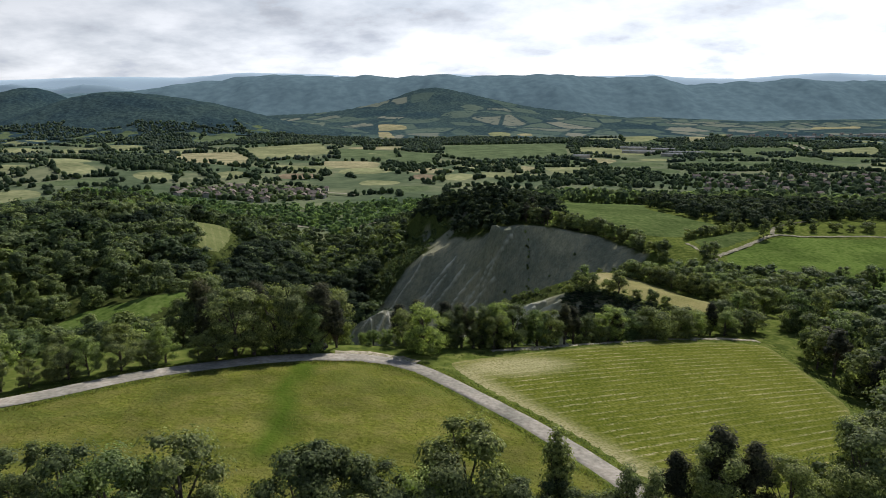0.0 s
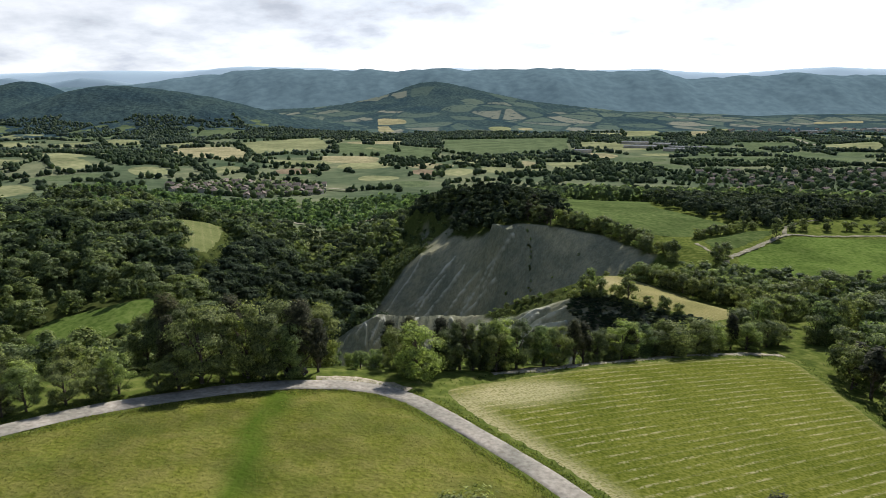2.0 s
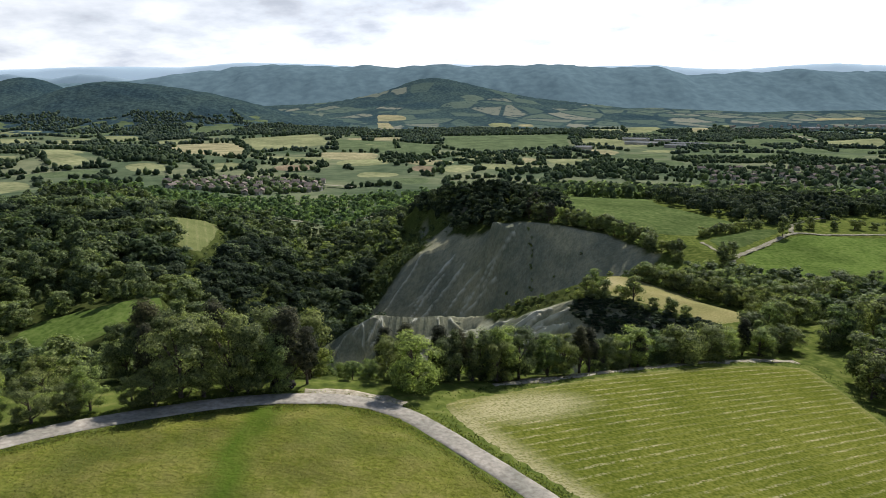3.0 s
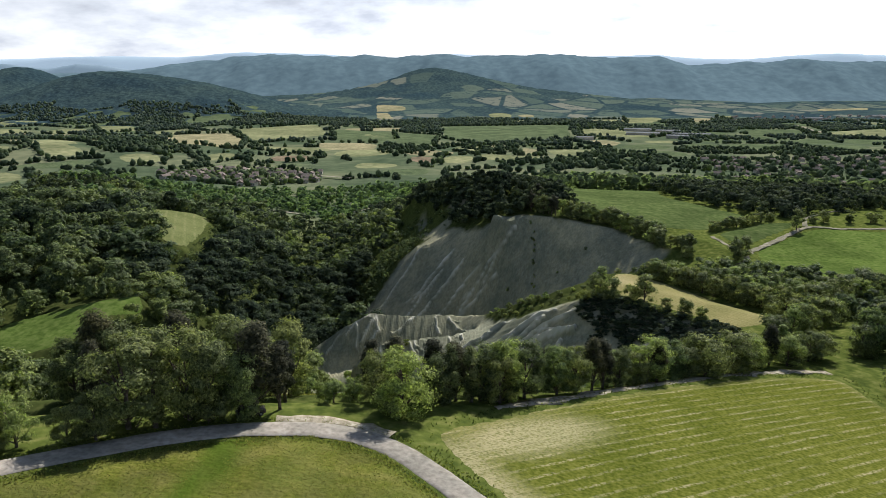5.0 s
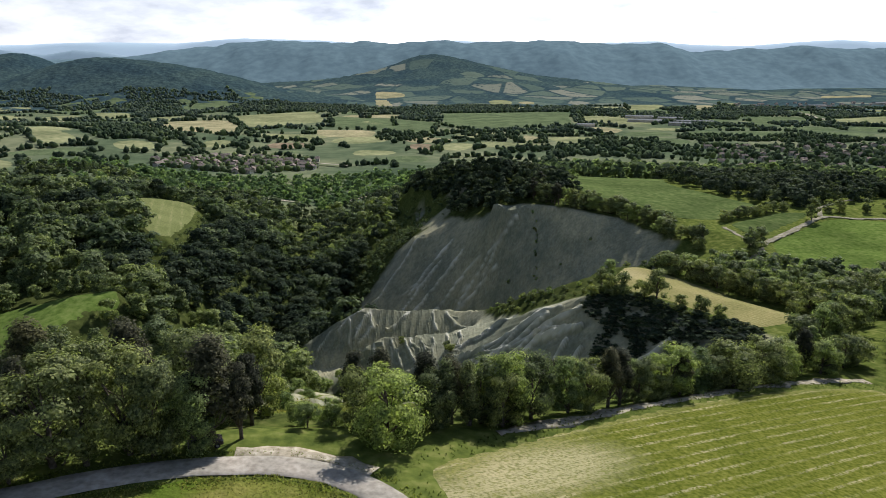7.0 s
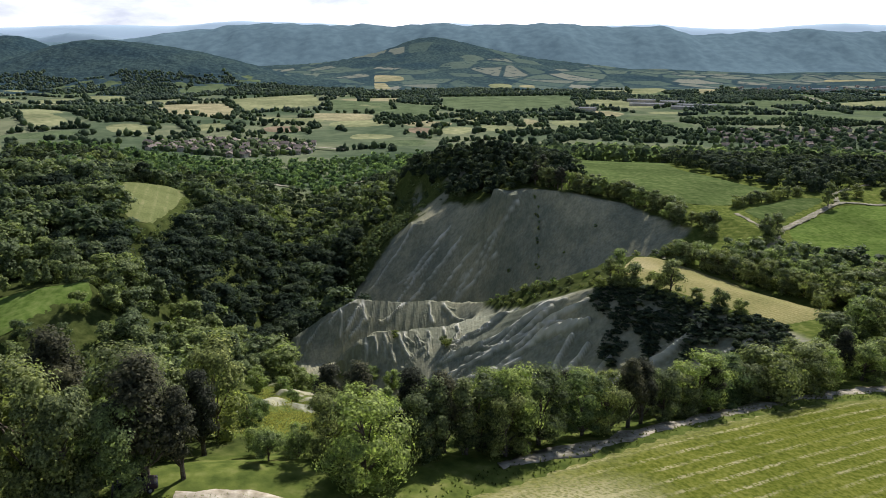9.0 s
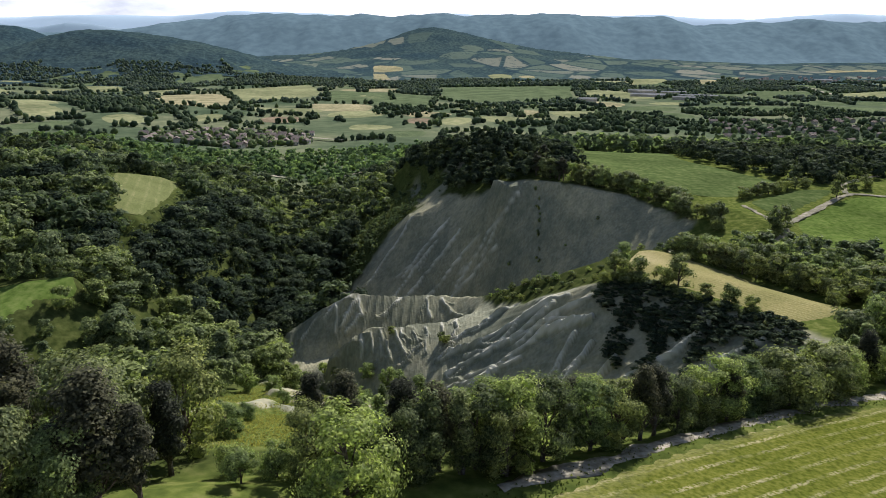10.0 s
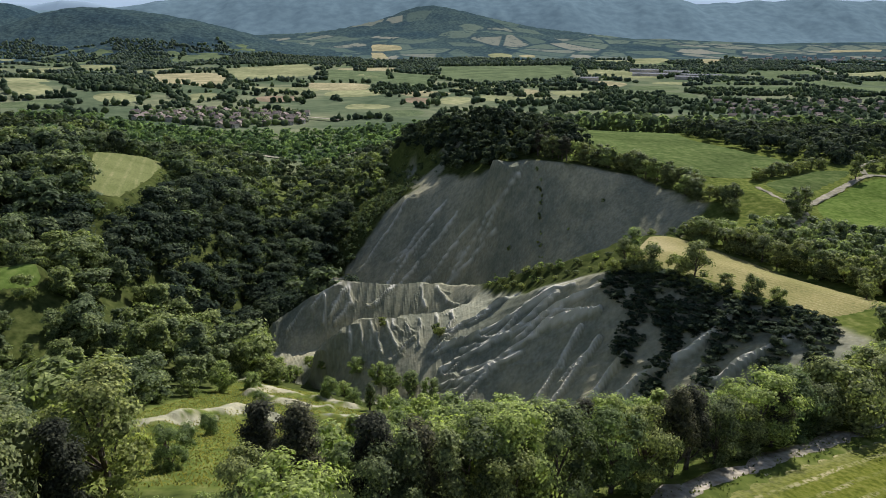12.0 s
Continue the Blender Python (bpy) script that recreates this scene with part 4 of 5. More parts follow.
def tube(bm, pts, radii, sides=6):
    rings = []
    for k, (p, r) in enumerate(zip(pts, radii)):
        d = (Vector(pts[min(k + 1, len(pts) - 1)]) - Vector(pts[max(k - 1, 0)])).normalized()
        u = d.orthogonal().normalized()
        w = d.cross(u)
        rings.append([bm.verts.new(Vector(p) + (u * math.cos(a) + w * math.sin(a)) * r) for a in (2 * math.pi * i / sides for i in range(sides))])
    for a, b in zip(rings, rings[1:]):
        for i in range(sides):
            bm.faces.new((a[i], a[(i + 1) % sides], b[(i + 1) % sides], b[i]))
    bm.faces.new(rings[-1])


def trunk_mesh(shape, style, parent):
    bm, rnd = bmesh.new(), random.Random(len(shape[4]))
    lean = rnd.uniform(-0.4, 0.4)
    top = 9.2 if style in ("pine", "poplar") else 6.5
    spine = [(lean * (k / 5) ** 2, rnd.uniform(-0.1, 0.1) * (k > 0), -0.6 + (top + 0.6) * k / 5) for k in range(6)]
    tube(bm, spine, [0.30 - 0.045 * k for k in range(6)], 7)
    for c in shape[4][: 14 if style != "bush" else 8]:
        base_z = max(0.8, c[2] * rnd.uniform(0.45, 0.7))
        k = min(4, int((base_z + 0.6) / (top + 0.6) * 5))
        s = Vector(spine[k])
        mid = s.lerp(Vector(c), 0.5) + Vector((0, 0, -0.25))
        tube(bm, [s, mid, Vector(c)], [0.12, 0.08, 0.03], 4)
    return part("trunk", bm, M_BARK, parent)


TREE_KINDS = {  # style, clumps, leaves, leaf size, leaf material, label, category
    "oak": ("oak", 40, 9500, 0.155, M_LEAF, "broad leafy green oak tree", "tree"),
    "ash": ("oak", 40, 9500, 0.155, M_LEAF_PALE, "fresh light green leafy tree", "tree"),
    "pine": ("pine", 38, 7500, 0.145, M_LEAF_DARK, "dark brownish-green pine tree", "tree"),
    "thin": ("poplar", 22, 3400, 0.165, M_LEAF, "slender sparse young tree", "tree"),
    "bush": ("bush", 22, 4200, 0.26, M_LEAF, "dense rounded green bush", "bush"),
    "pale_bush": ("bush", 22, 4200, 0.26, M_LEAF_PALE, "pale green leafy bush", "bush"),
    "mid_oak": ("oak", 24, 2200, 0.31, M_LEAF, "leafy green tree beside the fields", "tree"),
    "mid_ash": ("oak", 24, 2200, 0.31, M_LEAF_PALE, "light green leafy hedge tree", "tree"),
    "mid_pine": ("pine", 18, 900, 0.4, M_LEAF_DARK, "dark pine on the cliff's brow", "tree"),
    "low_scrub": ("bush", 10, 800, 0.5, M_LEAF_PALE, "low pale green scrub on the ridge", "bush"),
    "mid_bush": ("bush", 14, 1500, 0.40, M_LEAF, "low green scrub bush", "bush"),
}
PROTO = {}
TAKEN = []


def plant(kind, x, y, h, wide=1.0, turn=None, variants=3, sink=0.0):
    k = (kind, random.randrange(variants))
    m = Matrix.Translation((x, y, float(height(x, y)) - 0.1 - sink)) @ Matrix.Rotation(random.uniform(0, 6.28) if turn is None else turn, 4, "Z") @ Matrix.Diagonal((h / 10 * wide, h / 10 * wide, h / 10, 1))
    TAKEN.append((x, y))
    if k in PROTO:
        return copy_thing(PROTO[k], m)
    style, clumps, leaves, leaf, material, label, cat = TREE_KINDS[kind]
    shape = crown_shape(style, clumps, leaves, leaf)
    top = tagged(new("bush" if cat == "bush" else "tree"), label, cat, group="trees and bushes")
    trunk_mesh(shape, style, top)
    crown_mesh("crown", shape, material, top)
    PROTO[k] = top
    ob = copy_thing(top, m)
    for o in (top, *top.children):
        scene.collection.objects.unlink(o)
    return ob


def row(line, gap, kinds, lo, hi, spread=1.5, wide=1.0, variants=3):
    """Trees along a line, unevenly spaced."""
    for a, b in zip(line, line[1:]):
        n = max(1, round(math.dist(a, b) / gap))
        for k in range(n):
            t = (k + random.uniform(0.15, 0.85)) / n
            x, y = a[0] + (b[0] - a[0]) * t + random.uniform(-spread, spread), a[1] + (b[1] - a[1]) * t + random.uniform(-spread, spread)
            plant(random.choice(kinds), x, y, random.uniform(lo, hi), wide * random.uniform(0.85, 1.2), None, variants)


random.seed(5)
np.random.seed(5)
# foreground thicket below the first view
for kind, x, y, top in (("oak", -36, 58, 21), ("ash", -31, 56, 21.5), ("oak", -25, 58, 22), ("oak", -42, 60, 20), ("thin", -22, 57, 17), ("oak", -14, 60, 20.5), ("bush", -17.5, 58.5, 15), ("oak", -8, 57, 17), ("bush", -3.5, 57, 14), ("ash", 4, 58, 14.5), ("oak", 9, 60, 14), ("bush", -28, 55, 17), ("oak", -46, 58, 19), ("oak", 56, 80, 13), ("oak", 60, 84, 13.5), ("oak", -10, 59, 20), ("oak", -6, 60, 18), ("ash", -2, 60, 17),
                        ("oak", 2.3, 64, 20.6), ("oak", 0, 61, 18), ("oak", 6, 61, 16.5), ("thin", 12.5, 66.5, 19), ("oak", 12, 63, 14), ("bush", 17, 66, 11.5), ("thin", 20, 66, 14), ("thin", 23, 67, 13), ("bush", 26, 68, 9),
                        ("pine", 27.5, 72, 12), ("pine", 33, 73, 14.5), ("oak", 32, 71, 14), ("pine", 37, 73, 12.5), ("oak", 41, 72, 11.5), ("bush", 45, 73, 9), ("oak", 48, 72, 11), ("oak", 52, 76, 14)):
    z = float(height(x, y))
    plant(kind, x, y, max(top - z, 4), 1.05 if kind != "thin" else 0.9)
# right edge of the mown field
row([(68, 92), (80, 108), (88, 122), (93, 145), (96, 170)], 5.0, ["mid_oak", "mid_oak", "mid_pine"], 9, 13, 2.0)
row([(80, 92), (95, 115), (103, 150), (108, 178)], 6.0, ["mid_oak", "mid_ash", "mid_oak"], 10, 14, 3.0)
# wood behind the road
row([(-104, 90), (-88, 98), (-72, 106)], 4.2, ["mid_oak", "mid_ash"], 5, 8, 1.5, 1.1)
row([(-100, 77), (-82, 86.5), (-66.5, 98.2), (-56.5, 107.2), (-46, 113.8), (-40, 117.4)], 3.8, ["oak", "oak", "ash", "thin"], 5, 8, 0.8, 1.1)
row([(-41, 118.4), (-31, 122.9), (-24, 126.2), (-19, 128.6)], 3.2, ["oak", "thin", "oak", "pine", "ash"], 8, 13.5, 0.8)
# extra pines in this row: their darker needle stands in for shade
row([(-50, 125), (-44, 130), (-30, 136), (-20, 139)], 4.4, ["oak", "pine", "pine"], 9, 15.5, 1.5)
row([(-100, 112), (-80, 118), (-62, 127)], 5.0, ["oak", "ash"], 6, 9, 2, 1.2)
# pines here too, darkening the row as shade would
row([(-58, 134), (-40, 143), (-24, 147)], 5.0, ["oak", "pine"], 9, 14, 2)
# the lone ash by the bend and the hedge along the field
plant("ash", -4.0, 130.5, 10.8, 1.2)
for kind, x, y, h in (("pale_bush", -14.5, 134, 4), ("pale_bush", -12, 137, 4.5), ("pale_bush", -16.5, 138, 4), ("oak", -8.5, 136.5, 8.5), ("pine", -6, 142, 10.5), ("pine", -10, 146, 10), ("oak", 1.5, 137, 8.5), ("pine", 0.5, 140, 10.5), ("pine", 4, 140, 10),
                      ("thin", 3, 138.5, 10.5), ("oak", 8, 141, 10), ("ash", 12, 142, 11), ("oak", 15.5, 143.5, 10.5), ("thin", 6.5, 139, 9.5), ("oak", 11, 139, 8), ("ash", 21.5, 147.5, 9), ("oak", 25, 149, 9), ("pine", 28.5, 151.5, 10), ("pine", 31, 154, 9.5), ("oak", 34.5, 155.5, 8)):
    plant(kind, x, y, h)
row([(36, 157), (48, 165), (60, 172), (74, 180), (92, 190)], 4.0, ["oak", "ash", "pine", "bush"], 7, 10, 1.3, 1.15)
row([(8, 148), (26, 158), (44, 171), (60, 180), (80, 192)], 5.6, ["ash", "pine", "ash", "oak"], 6.5, 9, 1.8, 1.1)
row([(86, 205), (98, 212), (112, 226), (124, 240)], 4.5, ["mid_oak", "mid_ash", "mid_bush"], 8, 11, 2.5)
row([(100, 196), (118, 206), (134, 222), (150, 232)], 5.5, ["mid_oak", "mid_ash", "mid_oak"], 9, 13, 3)
# knoll: rim bushes, the tree at its tip, the hedge behind its field
for kind, x, y, h in (("mid_ash", 56.5, 268, 9), ("mid_oak", 54, 264, 7), ("mid_oak", 54.5, 257, 7), ("mid_bush", 58, 254, 8), ("mid_oak", 66, 246, 9.5), ("mid_bush", 63, 248, 7), ("mid_bush", 75.5, 236, 6), ("mid_bush", 79, 231, 5), ("mid_bush", 71, 240, 4.5),
                      ("mid_bush", 50, 258, 5), ("mid_bush", 34, 281, 3.4), ("mid_bush", 37, 280, 2.8), ("mid_bush", 24, 290, 2.6), ("mid_bush", 29, 278, 2.6), ("mid_bush", 27, 284, 2.5), ("mid_bush", 68, 288, 3.6), ("mid_bush", 104, 240, 5), ("mid_bush", 5.5, 273, 4.2), ("mid_bush", -12, 282, 3),):
    plant(kind, x, y, h)
row([(50.5, 400), (49.4, 384), (48.4, 366)], 2.2, ["mid_bush", "low_scrub", "low_scrub"], 0.9, 2.8, 1.3, 0.8)
row([(50, 261), (57, 254), (65, 244), (74, 233), (82, 224)], 3.0, ["mid_bush"], 1.6, 3.6, 1.0, 1.2)
row([(22, 299), (28, 291), (35, 281), (44, 276), (52, 273)], 2.6, ["mid_bush", "low_scrub"], 1.4, 2.8, 1.4, 1.1)
row([(26, 288), (34, 274), (44, 267), (50, 264)], 3.2, ["mid_bush", "low_scrub"], 1.2, 2.4, 1.4, 1.1)
row([(76, 292), (92, 279), (104, 266), (116, 250)], 3.0, ["mid_ash", "mid_oak", "mid_bush"], 7, 10, 1.8, 1.15)
row([(82, 296), (98, 284), (112, 270), (126, 258)], 5.0, ["mid_oak", "mid_ash"], 7, 10, 2.2, 1.15)
row([(122, 252), (140, 262), (160, 276), (190, 280)], 6.0, ["mid_oak", "mid_ash", "mid_oak"], 8, 11, 3.0, 1.15)
# cliff top
row([(102, 345), (104, 360), (98, 375), (90, 385), (80, 392), (66, 400)], 2.7, ["mid_oak", "mid_oak", "mid_ash"], 7, 10, 1.6, 1.1)
row([(64, 400), (56, 408), (50, 414), (56, 424)], 3.2, ["mid_pine", "mid_oak"], 9, 12, 1.5)
row([(112, 332), (106, 348), (112, 330)], 5.0, ["mid_oak", "mid_bush"], 6, 9, 2.5)
for a, b, h in ((47, 362, 3.0), (46, 360, 2.0), (36, 383, 2.6), (60, 372, 1.6), (30, 380, 1.4), (74, 374, 2.0), (52, 352, 1.6)):
    plant("low_scrub", a, b, h)
plant("mid_oak", 128, 321, 11, 1.1), plant("mid_oak", 134, 328, 9, 1.0), plant("mid_bush", 126, 317, 4)
plant("mid_oak", 182, 379, 11, 0.85)
plant("mid_bush", -141, 358, 10, 1.15), plant("mid_bush", -137, 361, 8, 1.1)
row([(134, 371), (150, 382), (166, 393), (180, 402)], 3.2, ["mid_bush", "mid_oak"], 4, 6.5, 1.2)
row([(196, 392), (214, 398), (240, 402), (290, 405)], 8.0, ["mid_bush", "mid_oak"], 5, 9, 2.5, 1.2)


# ---- woods: too many to count ----
def forest(name, label, spots, heights, leaves, leaf, clumps, material, style="oak", pines=0.0, shapes=4, wide=1.0):
    """One joined mesh of many trees, each turned, scaled and tinted on its own."""
    protos = [crown_shape("pine" if k < shapes * pines else style, clumps, leaves, leaf) for k in range(shapes)]
    vs, fs, tints, at = [], [], [], 0
    zs = height(spots[:, 0], spots[:, 1])
    for (x, y), z, h in zip(spots, zs, heights):
        quad, faces, core, tri, c, size = protos[np.random.randint(shapes)]
        a, w = np.random.uniform(0, 6.28), wide * np.random.uniform(0.9, 1.4)
        v = np.concatenate([quad, core]) * (h / 10) * (w, w, 1)
        v = np.column_stack([v[:, 0] * math.cos(a) - v[:, 1] * math.sin(a), v[:, 0] * math.sin(a) + v[:, 1] * math.cos(a), v[:, 2]]) + (x, y, z - h * 0.10)
        t = np.concatenate([faces, tri + len(quad)]) + at
        vs.append(v), fs.append(t), tints.append(np.full(len(v), np.random.uniform(-0.55, 0.55)))
        at += len(v)
    ob = solid(name, np.concatenate(vs), np.concatenate(fs), material)
    set_attr(ob, "tint", np.concatenate(tints))
    return tagged(ob, label, "woods", kind="stuff")


def scatter(poly, gap, jitter=0.42):
    q = np.array(poly, float)
    lo, hi = q.min(0), q.max(0)
    gx, gy = np.meshgrid(np.arange(lo[0], hi[0], gap), np.arange(lo[1], hi[1], gap * 0.9))
    gx[::2] += gap / 2
    x, y = (gx + np.random.uniform(-jitter, jitter, gx.shape) * gap).ravel(), (gy + np.random.uniform(-jitter, jitter, gx.shape) * gap).ravel()
    keep = inside(x, y, poly) > 0
    for f in FIELDS:
        keep &= inside(x, y, f) < -1.5
    for f, d in ((TERRACE_FRONT, 0), (CLEARING, -1), (MARL_KNOLL, -1), (MARL_CLIFF, -1), (GRASSY, -1), (RIVER_GAP, 0), (RIVER_GAP_EAST, 0)):
        keep &= inside(x, y, f) < d
    x, y = x[keep], y[keep]
    if TAKEN:
        t = np.array(TAKEN)
        far = np.array([np.min(np.hypot(t[:, 0] - a, t[:, 1] - b)) > 3.2 for a, b in zip(x, y)])
        x, y = x[far], y[far]
    return np.stack([x, y], -1)


WOOD_NEAR = [(-118, 128), (-62, 142), (-24, 150), (-14, 156), (-22, 178), (-50, 186), (-58, 200), (-40, 214), (-22, 228), (-24, 250), (-44, 272), (-52, 296), (-60, 312), (-110, 300), (-175, 310), (-215, 262), (-190, 190)]
s = scatter(WOOD_NEAR, 8.3)
low = np.where((s[:, 0] < -48) & (s[:, 1] < 250), 0.74, 1.0) * np.where((s[:, 0] < -84) & (s[:, 1] > 225) & (s[:, 1] < 284), 0.72, 1.0)
forest("hillside_wood", "dense leafy wood covering the near slope", s, np.random.uniform(8, 16.5, len(s)) * low, 1700, 0.36, 24, M_WOOD_LEAF, pines=0.17, shapes=6)
WOOD_MID = [(-52, 296), (-36, 326), (-24, 352), (-52, 396), (-58, 430), (-48, 456), (-46, 490), (-60, 500), (-100, 500), (-160, 470), (-200, 500), (-290, 500), (-300, 330), (-240, 262), (-175, 305), (-110, 298)]
s = scatter(WOOD_MID, 8.8)
# most ravine trees take the dark leaf, which paints the ravine's shade
pick = np.random.rand(len(s)) < np.where((s[:, 0] > -125) & (s[:, 1] < 480), 0.86, 0.2)
forest("ravine_pines", "bushy trees among the ravine's leafy ones, leaf darkened for shade", s[pick], np.random.uniform(10, 15, pick.sum()), 950, 0.47, 16, M_PINE_SHADE, style="oak", shapes=4)
s = s[~pick]
forest("ravine_wood", "dense dark wood filling the ravine", s, np.random.uniform(10, 16, len(s)), 650, 0.54, 16, M_WOOD_LEAF, shapes=5)
x, y = np.random.uniform(-142, -104, 420), np.random.uniform(320, 458, 420)
k = (inside(x, y, TERRACE_FRONT) > 0) & (inside(x, y, TERRACE) < -1.5)
forest("terrace_scrub", "low leafy scrub at the foot of the pale terrace field", np.stack([x[k], y[k]], -1), np.random.uniform(1.8, 3.8, k.sum()), 420, 0.5, 8, M_WOOD_LEAF, style="bush")
WOOD_HILL = [(28, 414), (44, 408), (60, 404), (76, 420), (72, 470), (66, 520), (30, 560), (-10, 590), (-26, 560), (-10, 520), (6, 470), (8, 446), (20, 430)]
s = scatter(WOOD_HILL, 5.2)
forest("hilltop_wood", "dark wood of pines and oaks on the hilltop", s, np.random.uniform(7, 11, len(s)), 260, 0.85, 8, M_PINE_SHADE, pines=0.5)
SCRUB_WEST = [(-58, 430), (-44, 424), (-26, 450), (-2, 454), (16, 440), (12, 462), (0, 500), (-14, 540), (-34, 520), (-44, 490), (-48, 456)]
s = scatter(SCRUB_WEST, 6.5)
s = s[np.random.rand(len(s)) < 0.75]
forest("cliff_scrub", "thin scrub on the eroded hillside", s, np.random.uniform(2.0, 5.0, len(s)), 320, 0.5, 7, M_WOOD_LEAF, style="bush", pines=0.25)
EDGE_SCRUB = [(-76, 380), (-62, 392), (-48, 420), (-30, 450), (-10, 460), (-26, 486), (-50, 470), (-64, 436)]
s = scatter(EDGE_SCRUB, 3.4)
forest("ravine_edge_scrub", "low dark scrub along the foot of the cliff", s, np.random.uniform(2.5, 6, len(s)), 320, 0.5, 7, M_WOOD_LEAF, style="bush", pines=0.3)
KNOLL_SCRUB = [(50, 261), (57, 255), (66, 244), (76, 234), (86, 222), (81, 217), (73, 224), (64, 231), (56, 239), (51, 248), (47, 255)]
x, y = np.random.uniform(44, 90, 2600), np.random.uniform(206, 264, 2600)
tongue = np.minimum.reduce([seg_dist(x, y, a, b)[0] for a, b in (((53, 246), (47, 233)), ((60, 236), (51, 224)), ((68, 228), (58, 216)), ((76, 221), (66, 210)), ((83, 218), (76, 208)))])
k = (inside(x, y, KNOLL_SCRUB) + 2.5 * rough(x, y, 7, 91) > 0) | (tongue + 2.2 * rough(x, y, 5, 92) < 1.5)
x, y = x[k][:600], y[k][:600]
# scrub whose dark leaf also paints the shade in the gullies
forest("knoll_scrub", "tangled scrub below the knoll's rim, leaf darkened for shade", np.stack([x, y], -1), np.random.uniform(0.9, 2.0, len(x)), 170, 0.9, 6, M_PINE_SHADE, style="bush", wide=2.0)
WOOD_SLOPE = [(-10, 150), (8, 152), (30, 166), (56, 184), (92, 204), (88, 216), (76, 212), (66, 204), (40, 212), (18, 226), (-4, 240), (-18, 236), (-8, 218), (-10, 200), (-16, 178)]
s = scatter(WOOD_SLOPE, 6.0)
forest("bank_scrub", "leafy scrub on the bank below the field", s, np.random.uniform(4, 7.5, len(s)), 700, 0.45, 10, M_LEAF_PALE, pines=0.1)
WOOD_RIVER = [(-30, 480), (-60, 500), (-100, 500), (-160, 470), (-200, 500), (-290, 500), (-420, 640), (-430, 850), (-330, 850), (-230, 865), (-130, 920), (60, 1000), (110, 900), (80, 700), (-10, 590), (-26, 560)]
s = scatter(WOOD_RIVER, 12.5)
dim = s[:, 1] + 110 * rough(s[:, 0], s[:, 1], 120, 93) < 750
# the nearer valley trees carry on the ravine's darkened leaf
pick = dim & (np.random.rand(len(s)) < 0.6)
forest("valley_pines", "bushy trees in darkened leaf on the valley's wooded floor", s[pick], np.random.uniform(8, 14, pick.sum()), 190, 1.15, 6, M_PINE_SHADE)
pick = dim & ~pick
forest("valley_oakwood", "leafy oaks on the valley's wooded floor", s[pick], np.random.uniform(8, 13, pick.sum()), 190, 1.15, 6, M_WOOD_LEAF)
forest("riverside_wood", "light green trees along the valley stream", s[~dim], np.random.uniform(7, 13, (~dim).sum()), 150, 1.35, 5, M_STREAM_LEAF)
WOOD_BROW = [(152, 482), (166, 440), (178, 412), (200, 412), (250, 440), (330, 470), (330, 560), (180, 600), (165, 575)]
s = scatter(WOOD_BROW, 8.0)
# cloud shade on this wood is painted by its dark leaf
forest("brow_wood", "leafy wood at the plateau's edge, darkened as under cloud", s, np.random.uniform(7, 12, len(s)), 230, 0.85, 8, M_PINE_SHADE, pines=0.25)
WOOD_BELT = [(60, 580), (95, 574), (130, 560), (165, 584), (260, 562), (330, 500), (460, 540), (660, 760), (600, 880), (330, 880), (200, 840), (110, 740), (84, 640)]
s = scatter(WOOD_BELT, 11.5)
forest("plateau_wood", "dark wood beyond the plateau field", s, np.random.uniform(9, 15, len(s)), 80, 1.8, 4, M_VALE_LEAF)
WOOD_EAST = [(108, 180), (126, 204), (150, 226), (186, 262), (196, 268), (200, 230), (170, 150), (150, 100), (110, 84), (104, 130)]
s = scatter(WOOD_EAST, 6.5)
forest("east_wood", "leafy wood beside the mown field", s, np.random.uniform(9, 13, len(s)), 640, 0.52, 12, M_WOOD_LEAF, pines=0.25)
WOOD_KNOLL = [(104, 266), (116, 252), (112, 232), (126, 236), (150, 232), (176, 268), (150, 290), (130, 302), (112, 300), (96, 300)]
s = scatter(WOOD_KNOLL, 6.5)
forest("knoll_wood", "leafy trees crowding behind the knoll field", s, np.random.uniform(6, 10, len(s)), 420, 0.7, 9, M_WOOD_LEAF, pines=0.2)


def tufts(name, label, x, y, tall, material):
    """Grass: two crossed blades of leaf a tuft."""
    n = len(x)
    z = height(x, y)
    vs, fs = [], []
    for k in range(2):
        a = np.random.uniform(0, np.pi, n)
        w, h = tall * np.random.uniform(0.35, 0.7, n), tall * np.random.uniform(0.6, 1.3, n)
        p = np.stack([x, y, z], -1)
        d = np.stack([np.cos(a) * w, np.sin(a) * w, 0 * a], -1)
        lean = np.stack([np.random.normal(0, 0.3, n) * h, np.random.normal(0, 0.3, n) * h, h], -1)
        vs.append(np.stack([p - d, p + d, p + lean], 1).reshape(-1, 3))
        fs.append(np.arange(3 * n).reshape(-1, 3) + 3 * n * k)
    return tagged(solid(name, np.concatenate(vs), np.concatenate(fs), material), label, "grass", kind="stuff")


M_BLADE = leaf_mat("hay blade", (0.14, 0.145, 0.040), (0.33, 0.30, 0.12), 0.6, 0.9, 0.05)
M_BLADE_GREEN = leaf_mat("grass blade", (0.11, 0.135, 0.038), (0.23, 0.25, 0.085), 0.6, 0.9, 0.05)
x, y = np.random.uniform(-90, 30, 60000), np.random.uniform(62, 127, 60000)
keep = (inside(x, y, HAY) > 0.1) & (seg_dist(x, y, (-26, 122), (-23, 80))[0] > 1.2 * np.random.rand(len(x)) + 0.8)
tufts("meadow_grass", "tall seeding hay grass", x[keep], y[keep], 0.2, M_BLADE)
p = np.array(ROAD[2:-3], float)
t = np.random.uniform(0, len(p) - 1.001, 5000)
